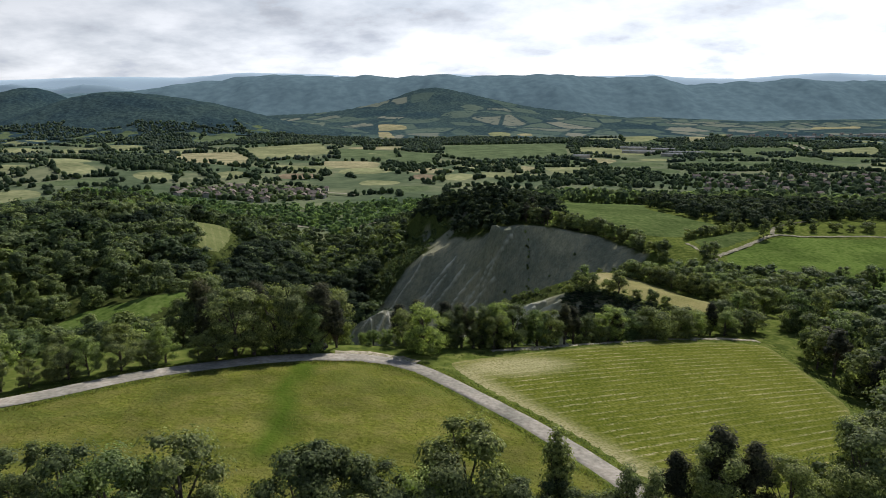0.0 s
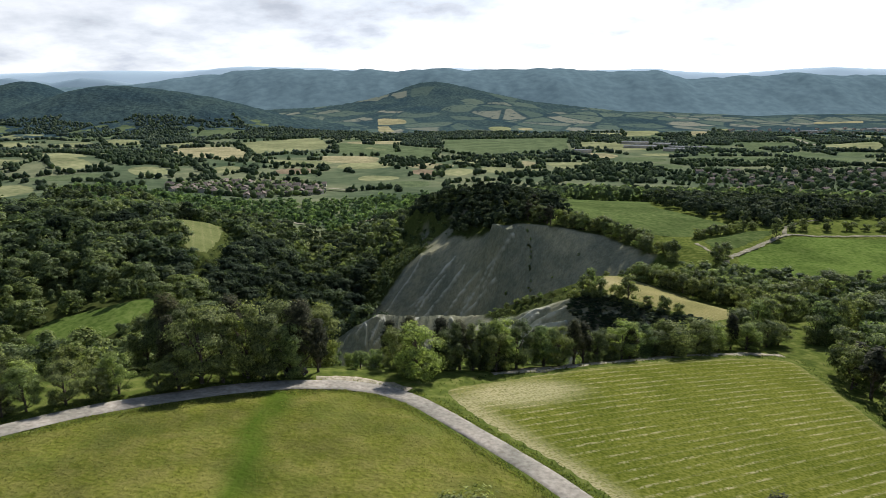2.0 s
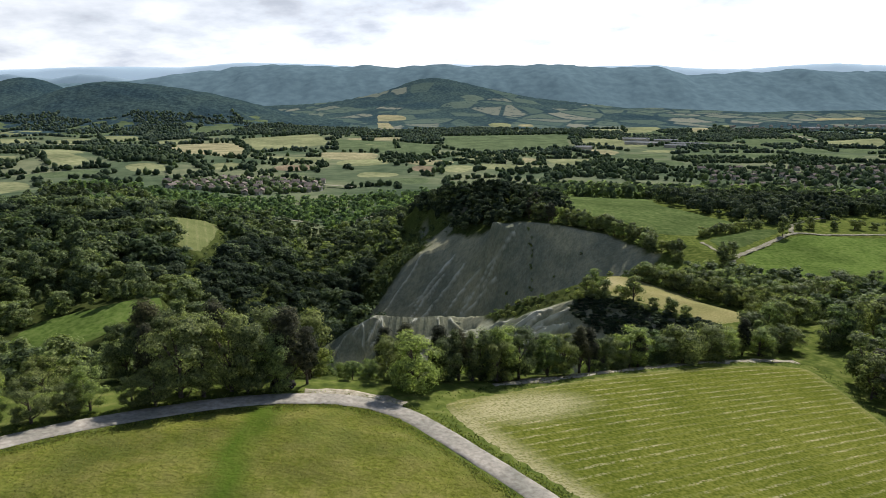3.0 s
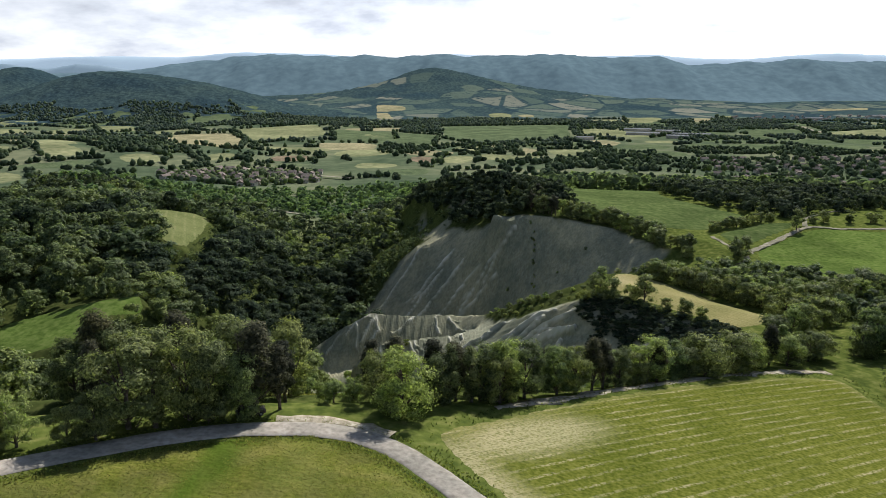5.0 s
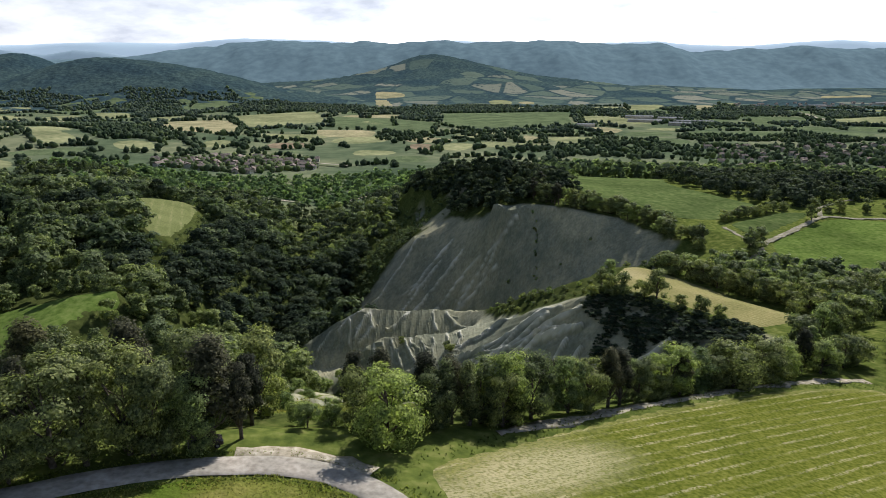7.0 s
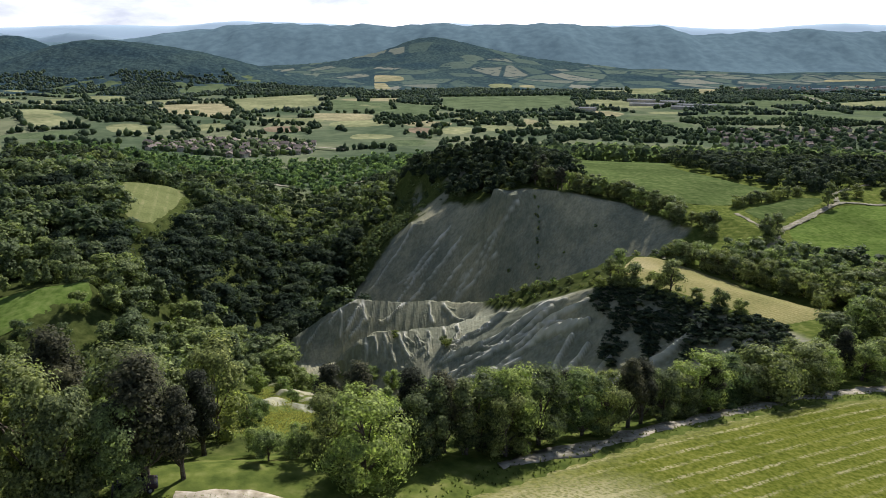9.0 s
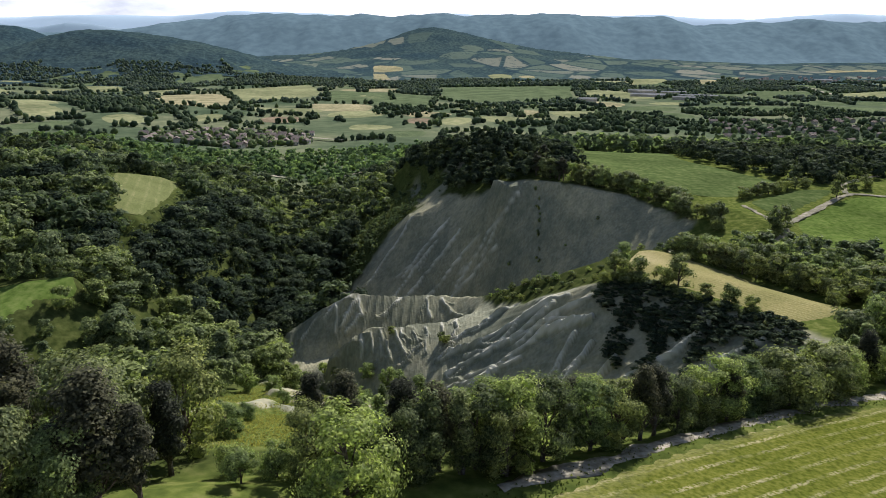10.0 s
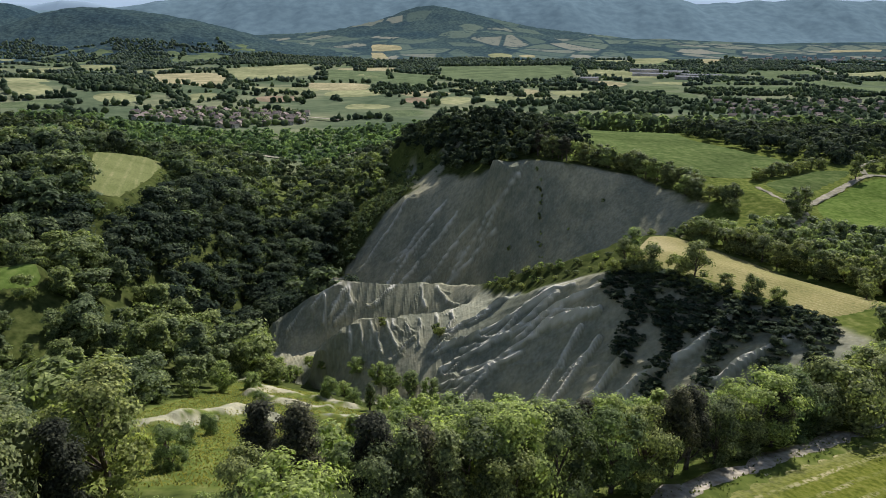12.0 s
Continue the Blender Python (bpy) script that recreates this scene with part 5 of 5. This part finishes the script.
i = t.astype(int)
q = p[i] + (p[i + 1] - p[i]) * (t - i)[:, None]
d = p[i + 1] - p[i]
d /= np.linalg.norm(d, axis=1)[:, None]
off = np.random.choice((-1, 1), len(t)) * np.random.uniform(2.2, 3.6, len(t))
tufts("verge_grass", "ragged grass on the road verge", q[:, 0] - d[:, 1] * off, q[:, 1] + d[:, 0] * off, 0.2, M_BLADE_GREEN)
x, y = np.random.uniform(-55, 0, 26000), np.random.uniform(148, 264, 26000)
keep = (inside(x, y, GRASSY) > 0) & (rib_dist(x, y) > 2.4)
tufts("bank_grass", "rough yellow-green grass on the bank", x[keep], y[keep], 0.24, M_BLADE)
x, y = np.random.uniform(0, 92, 16000), np.random.uniform(80, 182, 16000)
e = inside(x, y, MOWN)
keep = (e > -3.0) & (e < 0.3)
tufts("field_verge", "uncut grass round the mown field", x[keep], y[keep], 0.26, M_BLADE_GREEN)
for kind, a, b, h in (("pale_bush", -22, 246, 6), ("pale_bush", -16, 244, 5), ("thin", -11, 236, 8), ("pale_bush", -34, 226, 4), ("ash", -33, 162, 7), ("ash", -40, 178, 7), ("pale_bush", -42, 248, 6), ("mid_ash", -47, 240, 8), ("ash", -24, 158, 6), ("pale_bush", -30, 186, 4), ("pale_bush", -28, 172, 4), ("pale_bush", -19, 272, 5.5), ("mid_ash", -12, 266, 7), ("mid_ash", -8.4, 262, 8), ("mid_ash", -3, 258, 7.5), ("mid_ash", 3, 252, 7), ("mid_bush", 4.5, 276, 3.6), ("pale_bush", -34, 281, 5), ("pale_bush", -40, 284, 6), ("mid_ash", -46, 288, 8), ("mid_ash", -52, 292, 9), ("pale_bush", -30, 277, 3), ("mid_ash", -58, 298, 9), ("mid_ash", -40, 278, 6), ("mid_ash", -20, 256, 6)):
    plant(kind, a, b, h)


# ---- valley: hedges, groves and houses ----
def far_trees(name, label, x, y, h, material=M_FAR_LEAF, lumps=3, wide=1.0):
    z, m, n = height(x, y), len(x), 12 * lumps
    np.random.seed(m)
    base_v = np.concatenate([BALL_V * (0.62, 0.62, 0.55) + (0, 0, 0.5), BALL_V * (0.42, 0.42, 0.36) + (0.34, 0.1, 0.34), BALL_V * (0.40, 0.40, 0.34) + (-0.3, 0.2, 0.62)])[:n]
    base_f = np.concatenate([BALL_F, BALL_F + 12, BALL_F + 24][:lumps])
    v = base_v * (1 + 0.35 * np.random.uniform(-1, 1, (m, n, 1)))
    a, w = np.random.uniform(0, 6.28, (m, 1)), h[:, None] * wide * np.random.uniform(0.75, 1.3, (m, 1))
    vx, vy = v[..., 0] * w, v[..., 1] * w
    v = np.stack([vx * np.cos(a) - vy * np.sin(a) + x[:, None], vx * np.sin(a) + vy * np.cos(a) + y[:, None], v[..., 2] * h[:, None] + z[:, None] - 0.5], -1)
    f = base_f[None] + (np.arange(m) * n)[:, None, None]
    ob = solid(name, v.reshape(-1, 3), f.reshape(-1, 3), material)
    set_attr(ob, "tint", np.repeat(np.random.uniform(-0.55, 0.55, m), n))
    return tagged(ob, label, "trees", kind="stuff")


def in_fields(x, y, margin):
    bad = np.zeros(len(x), bool)
    for f in FAR_FIELDS[:31]:
        q = np.array(f)
        k = np.flatnonzero((x > q[:, 0].min() - 20) & (x < q[:, 0].max() + 20) & (y > q[:, 1].min() - 20) & (y < q[:, 1].max() + 20))
        bad[k] |= inside(x[k], y[k], f) > margin
    return bad


sites, wooded = np.array(PARCELS), np.array(PARCEL_WOOD)
x, y = np.random.uniform(-1750, 1750, 150000), np.random.uniform(960, 2400, 150000)
k = np.abs(x) < y * 0.72
x, y = x[k], y[k]
first, second, gap = np.zeros(len(x), int), np.zeros(len(x), int), np.zeros(len(x))
for a in range(0, len(x), 4000):
    d = np.hypot(x[a:a + 4000, None] - sites[:, 0], y[a:a + 4000, None] - sites[:, 1])
    near = np.argpartition(d, 1, axis=1)[:, :2]
    d = np.take_along_axis(d, near, 1)
    swap = d[:, 0] > d[:, 1]
    near[swap] = near[swap][:, ::-1]
    d.sort(axis=1)
    first[a:a + 4000], second[a:a + 4000] = near[:, 0], near[:, 1]
    gap[a:a + 4000] = (d[:, 1] ** 2 - d[:, 0] ** 2) / (2 * np.hypot(*(sites[near[:, 0]] - sites[near[:, 1]]).T))
pair = np.sin(np.minimum(first, second) * 12.9898 + np.maximum(first, second) * 78.233) * 43758.5453
pair -= np.floor(pair)
hedge = (gap < 4.5) & (pair < 0.66) & (rough(x, y, 45, 82) > -0.22) & ~in_fields(x, y, 5)
copse = wooded[first] & (np.random.rand(len(x)) < 0.30) & ~in_fields(x, y, -4)
copse |= (rough(x, y, 240, 81) > 0.32) & (np.random.rand(len(x)) < 0.22) & ~in_fields(x, y, -4)
x, y, copse = x[hedge | copse], y[hedge | copse], copse[hedge | copse]
k = (inside(x, y, VILLAGE) < 0) & (inside(x, y, TOWN) < 0) & (seg_dist(x, y, (975, 1740), (1045, 2095))[0] > 26) & ~((y < 1010) & (np.abs(x + 100) < 330))
x, y, copse = x[k], y[k], copse[k]
a = y < 1500
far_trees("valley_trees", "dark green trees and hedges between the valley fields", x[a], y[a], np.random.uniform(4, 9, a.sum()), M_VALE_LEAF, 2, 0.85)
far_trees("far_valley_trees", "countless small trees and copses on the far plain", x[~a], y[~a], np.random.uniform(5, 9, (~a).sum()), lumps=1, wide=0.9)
x, y = np.random.uniform(-405, -170, 400), np.random.uniform(915, 1080, 400)
k = inside(x, y, VILLAGE) > 0
far_trees("village_trees", "garden trees between the village houses", x[k], y[k], np.random.uniform(5, 9, k.sum()), M_VALE_LEAF, 2, 0.85)
x, y = np.random.uniform(380, 900, 1050), np.random.uniform(900, 1300, 1050)
k = inside(x, y, TOWN) > 0
far_trees("town_trees", "dark garden trees between the town houses", x[k], y[k], np.random.uniform(5, 10, k.sum()), M_VALE_LEAF, 2, 0.85)
hx, hy = [], []
for f in FAR_FIELDS[:31]:
    for a, b in zip(f, f[1:] + f[:1]):
        if random.random() < 0.55 and a[1] < 2350:
            n = int(math.dist(a, b) / 10)
            for k in range(n):
                if random.random() < 0.75:
                    t = (k + random.random()) / n
                    hx.append(a[0] + (b[0] - a[0]) * t + random.uniform(-4, 4)), hy.append(a[1] + (b[1] - a[1]) * t + random.uniform(-4, 4))
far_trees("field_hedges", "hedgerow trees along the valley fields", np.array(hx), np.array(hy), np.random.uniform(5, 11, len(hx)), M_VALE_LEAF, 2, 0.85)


def gable(bm, w, d, h, z=0.0):
    """A gabled roof prism with eaves."""
    p = [(-w / 2 - 0.4, -d / 2 - 0.5, z), (w / 2 + 0.4, -d / 2 - 0.5, z), (w / 2 + 0.4, d / 2 + 0.5, z), (-w / 2 - 0.4, d / 2 + 0.5, z), (-w / 2 - 0.4, 0, z + h), (w / 2 + 0.4, 0, z + h)]
    v = [bm.verts.new(q) for q in p]
    for f in ((0, 1, 5, 4), (2, 3, 4, 5), (0, 4, 3), (1, 2, 5), (3, 2, 1, 0)):
        bm.faces.new([v[i] for i in f])


def house(w, d, h, roof, wall_m, roof_m, label):
    top = tagged(new("house"), label, "house", group="village houses")
    bm = bmesh.new()
    bmesh.ops.create_cube(bm, size=1, matrix=Matrix.Translation((0, 0, h / 2 - 0.5)) @ Matrix.Diagonal((w, d, h + 1, 1)))
    part("wall", bm, wall_m, top)
    bm = bmesh.new()
    gable(bm, w, d, roof, h)
    r = part("roof", bm, roof_m, top)
    bm = bmesh.new()
    bmesh.ops.create_cube(bm, size=1, matrix=Matrix.Translation((w * 0.25, d * 0.12, h + roof)) @ Matrix.Diagonal((0.8, 0.8, 1.6, 1)))
    part("chimney", bm, wall_m, r)
    for k in range(max(2, int(w / 3))):
        bm = bmesh.new()
        bmesh.ops.create_cube(bm, size=1, matrix=Matrix.Translation((-w / 2 + (k + 0.5) * w / max(2, int(w / 3)), -d / 2 - 0.02, h * 0.55)) @ Matrix.Diagonal((1.0, 0.12, 1.4, 1)))
        part("window", bm, M_GLASS, top)
    return top


M_GLASS = base("dark pane", 0.15, 0.5)[0]
M_GLASS.node_tree.nodes["Principled BSDF"].inputs["Base Color"].default_value = (0.03, 0.035, 0.04, 1)
HOUSES = [house(9.5, 7.5, 4.8, 2.4, M_WALL, M_ROOF, "stone house with a brown tiled roof"), house(13, 8, 4.6, 2.6, M_WALL, M_ROOF, "long farmhouse with a brown tiled roof"), house(8.5, 8.5, 5.4, 2.0, M_WALL, M_ROOF, "square pale house with a low tiled roof")]


def settle_houses(poly, count, seed):
    rnd, k = random.Random(seed), 0
    q = np.array(poly)
    placed = []
    for _ in range(count * 20):
        if k >= count:
            break
        a, b = rnd.uniform(q[:, 0].min(), q[:, 0].max()), rnd.uniform(q[:, 1].min(), q[:, 1].max())
        if float(inside(a, b, poly)) < 0 or any(math.dist((a, b), c) < 16 for c in placed):
            continue
        placed.append((a, b))
        copy_thing(rnd.choice(HOUSES), pose(a, b, float(height(a, b)), 0, 0, rnd.choice((0, 90)) + rnd.uniform(-25, 25)))
        k += 1


settle_houses(VILLAGE, 62, 2)
settle_houses(TOWN, 110, 4)
settle_houses([(900, 2150), (1000, 2500), (1600, 2600), (1500, 2250)], 45, 6)
for o in [c for h in HOUSES for c in (h, *h.children_recursive)]:
    scene.collection.objects.unlink(o)


def shed(x, y, w, d, turn):
    top = tagged(new("warehouse"), "long low warehouse with a pale metal roof", "warehouse", group="warehouses")
    bm = bmesh.new()
    bmesh.ops.create_cube(bm, size=1, matrix=Matrix.Translation((0, 0, 2.5)) @ Matrix.Diagonal((w, d, 7, 1)))
    part("wall", bm, M_WALL, top)
    bm = bmesh.new()
    gable(bm, w, d, 2.2, 6.0)
    part("roof", bm, M_METAL, top)
    top.matrix_basis = pose(x, y, float(height(x, y)), 0, 0, turn)


for q in ((520, 1880, 70, 24, -12), (585, 1830, 60, 22, -12), (500, 1760, 80, 24, -14), (610, 1730, 90, 26, -14), (560, 1680, 50, 20, -14), (1250, 2380, 60, 22, 5), (1560, 2500, 90, 30, 3), (330, 1640, 40, 18, 5)):
    shed(*q)
ribbon("valley_road", [(985, 1800), (1000, 1900), (1030, 2020), (1045, 2090)], 13, 0.9, M_DIRT, "pale road across the valley", "road", 0.5)
ribbon("village_road", [(-330, 1100), (-230, 1050), (-130, 1010)], 6, 3.0, M_DIRT, "pale road beside the village", "road", 0.5)


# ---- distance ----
def haze_mat(name, dark, light, size, haze_glow):
    # haze is painted in: a bluish colour that also glows
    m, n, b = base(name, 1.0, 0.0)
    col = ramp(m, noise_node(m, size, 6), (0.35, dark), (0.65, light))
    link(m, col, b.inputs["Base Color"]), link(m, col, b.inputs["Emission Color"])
    b.inputs["Emission Strength"].default_value = haze_glow
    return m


def ridge(name, xs, zs, y0, y1, foot, material, label, rugged, seed):
    """A long ridge: its crest from a few heights, its face falling towards the viewer in spurs."""
    nx, ny = 420, 26
    X, T = np.meshgrid(np.linspace(min(xs), max(xs), nx), np.linspace(0, 1, ny), indexing="ij")
    crest = np.interp(X, xs, zs) + rugged * 0.35 * rough(X, 0 * X, 120, seed)
    Y = y0 + (y1 - y0) * T + 120 * wave(X, 0 * X, 500, seed + 3)
    Z = foot + (crest - foot) * smooth(0, 1.05, T ** 0.8) + rugged * rough(X, Y * 0.4, 260, seed + 5) * np.sin(np.pi * T)
    v = np.stack([X, Y, Z], -1).reshape(-1, 3)
    i, j = np.meshgrid(np.arange(nx - 1), np.arange(ny - 1), indexing="ij")
    f = np.stack([i * ny + j, (i + 1) * ny + j, (i + 1) * ny + j + 1, i * ny + j + 1], -1).reshape(-1, 4)
    return tagged(solid(name, v, f, material), label, "hills", kind="structure")


M_RIDGE = haze_mat("hazed far ridge", (0.070, 0.104, 0.118), (0.092, 0.134, 0.146), 0.022, 0.62)


def hill_mat():
    """Far wooded hills: canopy, glades and a patchwork of hedged fields on the lower slopes. A faint blue emission
    paints the haze.
    """
    m, n, b = base("far hills", 1.0, 0.0)
    at, g = n.new("ShaderNodeTexCoord"), n.new("ShaderNodeMapping")
    g.inputs["Rotation"].default_value, g.inputs["Scale"].default_value = (0, 0, 0.25), (0.0075, 0.0048, 0.0)
    link(m, at.outputs["Object"], g.inputs[0])
    cell, hedge = n.new("ShaderNodeTexVoronoi"), n.new("ShaderNodeTexVoronoi")
    hedge.feature = "DISTANCE_TO_EDGE"
    for v in (cell, hedge):
        v.inputs["Scale"].default_value = 1.0
        link(m, g.outputs[0], v.inputs["Vector"])
    pick = n.new("ShaderNodeSeparateColor")
    link(m, cell.outputs["Color"], pick.inputs[0])
    canopy = noise_node(m, 0.075, 5)
    # canopy darkened as under cloud, and tinted blue for haze
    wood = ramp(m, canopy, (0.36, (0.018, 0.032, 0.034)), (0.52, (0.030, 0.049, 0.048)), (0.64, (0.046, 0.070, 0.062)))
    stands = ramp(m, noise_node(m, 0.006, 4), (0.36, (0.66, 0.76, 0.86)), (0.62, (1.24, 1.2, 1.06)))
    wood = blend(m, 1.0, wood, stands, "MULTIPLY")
    crop = ramp(m, pick.outputs[1], (0.0, (0.062, 0.088, 0.064)), (0.55, (0.088, 0.112, 0.076)), (0.8, (0.130, 0.138, 0.098)), (1.0, (0.185, 0.180, 0.128)))
    lines = ramp(m, hedge.outputs["Distance"], (0.05, (0, 0, 0)), (0.09, (1, 1, 1)))
    open_land = n.new("ShaderNodeAttribute")
    open_land.attribute_name = "open"
    room = n.new("ShaderNodeMath")
    room.operation, room.use_clamp = "ADD", False
    link(m, pick.outputs[0], room.inputs[0]), link(m, open_land.outputs["Fac"], room.inputs[1])
    field = blend(m, 1.0, ramp(m, room.outputs[0], (0.78, (0, 0, 0)), (0.80, (1, 1, 1))), lines, "MULTIPLY")
    field = blend(m, 1.0, field, ramp(m, noise_node(m, 0.03, 3), (0.60, (1, 1, 1)), (0.64, (0, 0, 0))), "MULTIPLY")
    col = blend(m, field, wood, crop)
    link(m, col, b.inputs["Base Color"])
    # even bluish emission, painted haze
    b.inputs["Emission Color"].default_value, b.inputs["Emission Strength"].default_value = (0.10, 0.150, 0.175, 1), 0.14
    bump(m, b, canopy, 4.0, 0.8)
    return m


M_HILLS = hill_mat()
ha, hr = np.radians(np.arange(-39, 40, 0.13)), np.concatenate([np.arange(2380, 3000, 14.0), np.arange(3000, 4700, 26.0)])
HR, HA = np.meshgrid(hr, ha, indexing="ij")
HX, HY = HR * np.sin(HA), HR * np.cos(HA)
HZ = far_land(HX, HY)
west = inside(HX, HY, WEST_WOODS) + 160 * rough(HX, HY, 260, 48)
steep = smooth(12, 55, HZ + 98 + 14 * rough(HX, HY, 200, 46))
HOPEN = 0.55 * (1 - np.maximum(smooth(-20, 40, west), 0.85 * steep)) - 0.35 * smooth(-20, 40, west)
HZ += 4.0 * wave(HX, HY, 22, 49) * smooth(0.45, 0.2, HOPEN)
i, j = np.meshgrid(np.arange(len(hr) - 1), np.arange(len(ha) - 1), indexing="ij")
na = len(ha)
f = np.stack([i * na + j, i * na + j + 1, (i + 1) * na + j + 1, (i + 1) * na + j], -1).reshape(-1, 4)
hills = tagged(solid("backdrop", np.stack([HX, HY, HZ], -1).reshape(-1, 3), f[:, ::-1], M_HILLS), "far hills of darkened woods and small hedged fields, painted hazy", "hills", kind="structure")
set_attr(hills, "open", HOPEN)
# the mountains' blue is haze put into their colour and emission
M_BLUE = haze_mat("blue mountains", (0.26, 0.325, 0.365), (0.29, 0.355, 0.395), 0.002, 0.95)
M_BLUE_NEAR = haze_mat("nearer blue mountains", (0.155, 0.205, 0.235), (0.180, 0.232, 0.262), 0.004, 0.85)
f0 = 1207.0
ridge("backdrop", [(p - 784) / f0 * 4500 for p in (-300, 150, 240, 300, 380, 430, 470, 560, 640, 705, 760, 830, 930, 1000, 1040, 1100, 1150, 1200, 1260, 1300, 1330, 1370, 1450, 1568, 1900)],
      [52.8 + (165 - q) / f0 * 4500 for q in (168, 165, 159, 155, 145, 137, 134, 134, 135, 139, 134, 136, 133, 133, 138, 136, 138, 150, 147, 142, 146, 140, 143, 145, 150)], 3750, 4500, -98, M_RIDGE, "long wooded ridge across the valley, haze tinted into its colour", 48, 3)
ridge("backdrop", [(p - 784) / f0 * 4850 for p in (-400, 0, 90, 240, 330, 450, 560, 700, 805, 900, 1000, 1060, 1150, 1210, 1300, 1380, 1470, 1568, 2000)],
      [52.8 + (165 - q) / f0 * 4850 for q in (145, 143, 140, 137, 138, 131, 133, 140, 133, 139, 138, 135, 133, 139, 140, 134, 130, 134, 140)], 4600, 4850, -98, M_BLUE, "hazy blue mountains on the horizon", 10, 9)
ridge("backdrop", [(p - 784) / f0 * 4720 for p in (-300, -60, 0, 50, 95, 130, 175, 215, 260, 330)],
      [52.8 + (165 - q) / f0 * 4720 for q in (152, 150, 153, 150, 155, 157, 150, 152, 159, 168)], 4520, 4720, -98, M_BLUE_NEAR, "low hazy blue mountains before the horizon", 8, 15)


# ---- a car parked in the shade ----
def parked_car(x, y, turn):
    top = tagged(new("car"), "dark hatchback parked in the shade of the trees", "car")
    paint = base("dark paint", 0.3, 0.5)[0]
    paint.node_tree.nodes["Principled BSDF"].inputs["Base Color"].default_value = (0.035, 0.02, 0.022, 1)
    rubber = base("rubber", 0.9)[0]
    rubber.node_tree.nodes["Principled BSDF"].inputs["Base Color"].default_value = (0.02, 0.02, 0.02, 1)

    def slab(outline, half, bevel):
        bm = bmesh.new()
        a = [bm.verts.new((p, -half, q)) for p, q in outline]
        b = [bm.verts.new((p, half, q)) for p, q in outline]
        bm.faces.new(a), bm.faces.new(b[::-1])
        for i in range(len(a)):
            j = (i + 1) % len(a)
            bm.faces.new((a[j], a[i], b[i], b[j]))
        bmesh.ops.recalc_face_normals(bm, faces=bm.faces)
        bmesh.ops.bevel(bm, geom=bm.edges[:], offset=bevel, segments=2, affect="EDGES")
        return bm
    part("body", slab([(-1.95, 0.3), (-2.0, 0.75), (-1.85, 0.95), (0.75, 0.98), (1.75, 0.82), (1.95, 0.6), (1.92, 0.3)], 0.84, 0.07), paint, top)
    part("cabin", slab([(-1.8, 0.94), (-1.45, 1.42), (0.15, 1.46), (0.95, 0.96)], 0.70, 0.08), M_GLASS, top, "dark glazed cabin")
    part("roof", slab([(-1.45, 1.41), (-1.35, 1.48), (0.1, 1.5), (0.2, 1.44)], 0.66, 0.02), paint, top)
    for a in (-1.25, 1.25):
        for b in (-0.8, 0.8):
            bm = bmesh.new()
            bmesh.ops.create_cone(bm, cap_ends=True, segments=18, radius1=0.31, radius2=0.31, depth=0.2, matrix=Matrix.Translation((a, b, 0.31)) @ Matrix.Rotation(math.pi / 2, 4, "X"))
            w = part("wheel", bm, rubber, top)
            bm = bmesh.new()
            bmesh.ops.create_cone(bm, cap_ends=True, segments=12, radius1=0.19, radius2=0.16, depth=0.22, matrix=Matrix.Translation((a, b, 0.31)) @ Matrix.Rotation(math.pi / 2, 4, "X"))
            part("rim", bm, M_METAL, w)
    for b in (-0.6, 0.6):
        bm = bmesh.new()
        bmesh.ops.create_cube(bm, size=1, matrix=Matrix.Translation((1.9, b, 0.68)) @ Matrix.Diagonal((0.12, 0.34, 0.16, 1)))
        part("headlight", bm, M_METAL, top)
    top.matrix_basis = pose(x, y, float(height(x, y)) + 0.2, 0, 0, turn)


parked_car(-24.5, 125.3, 24)
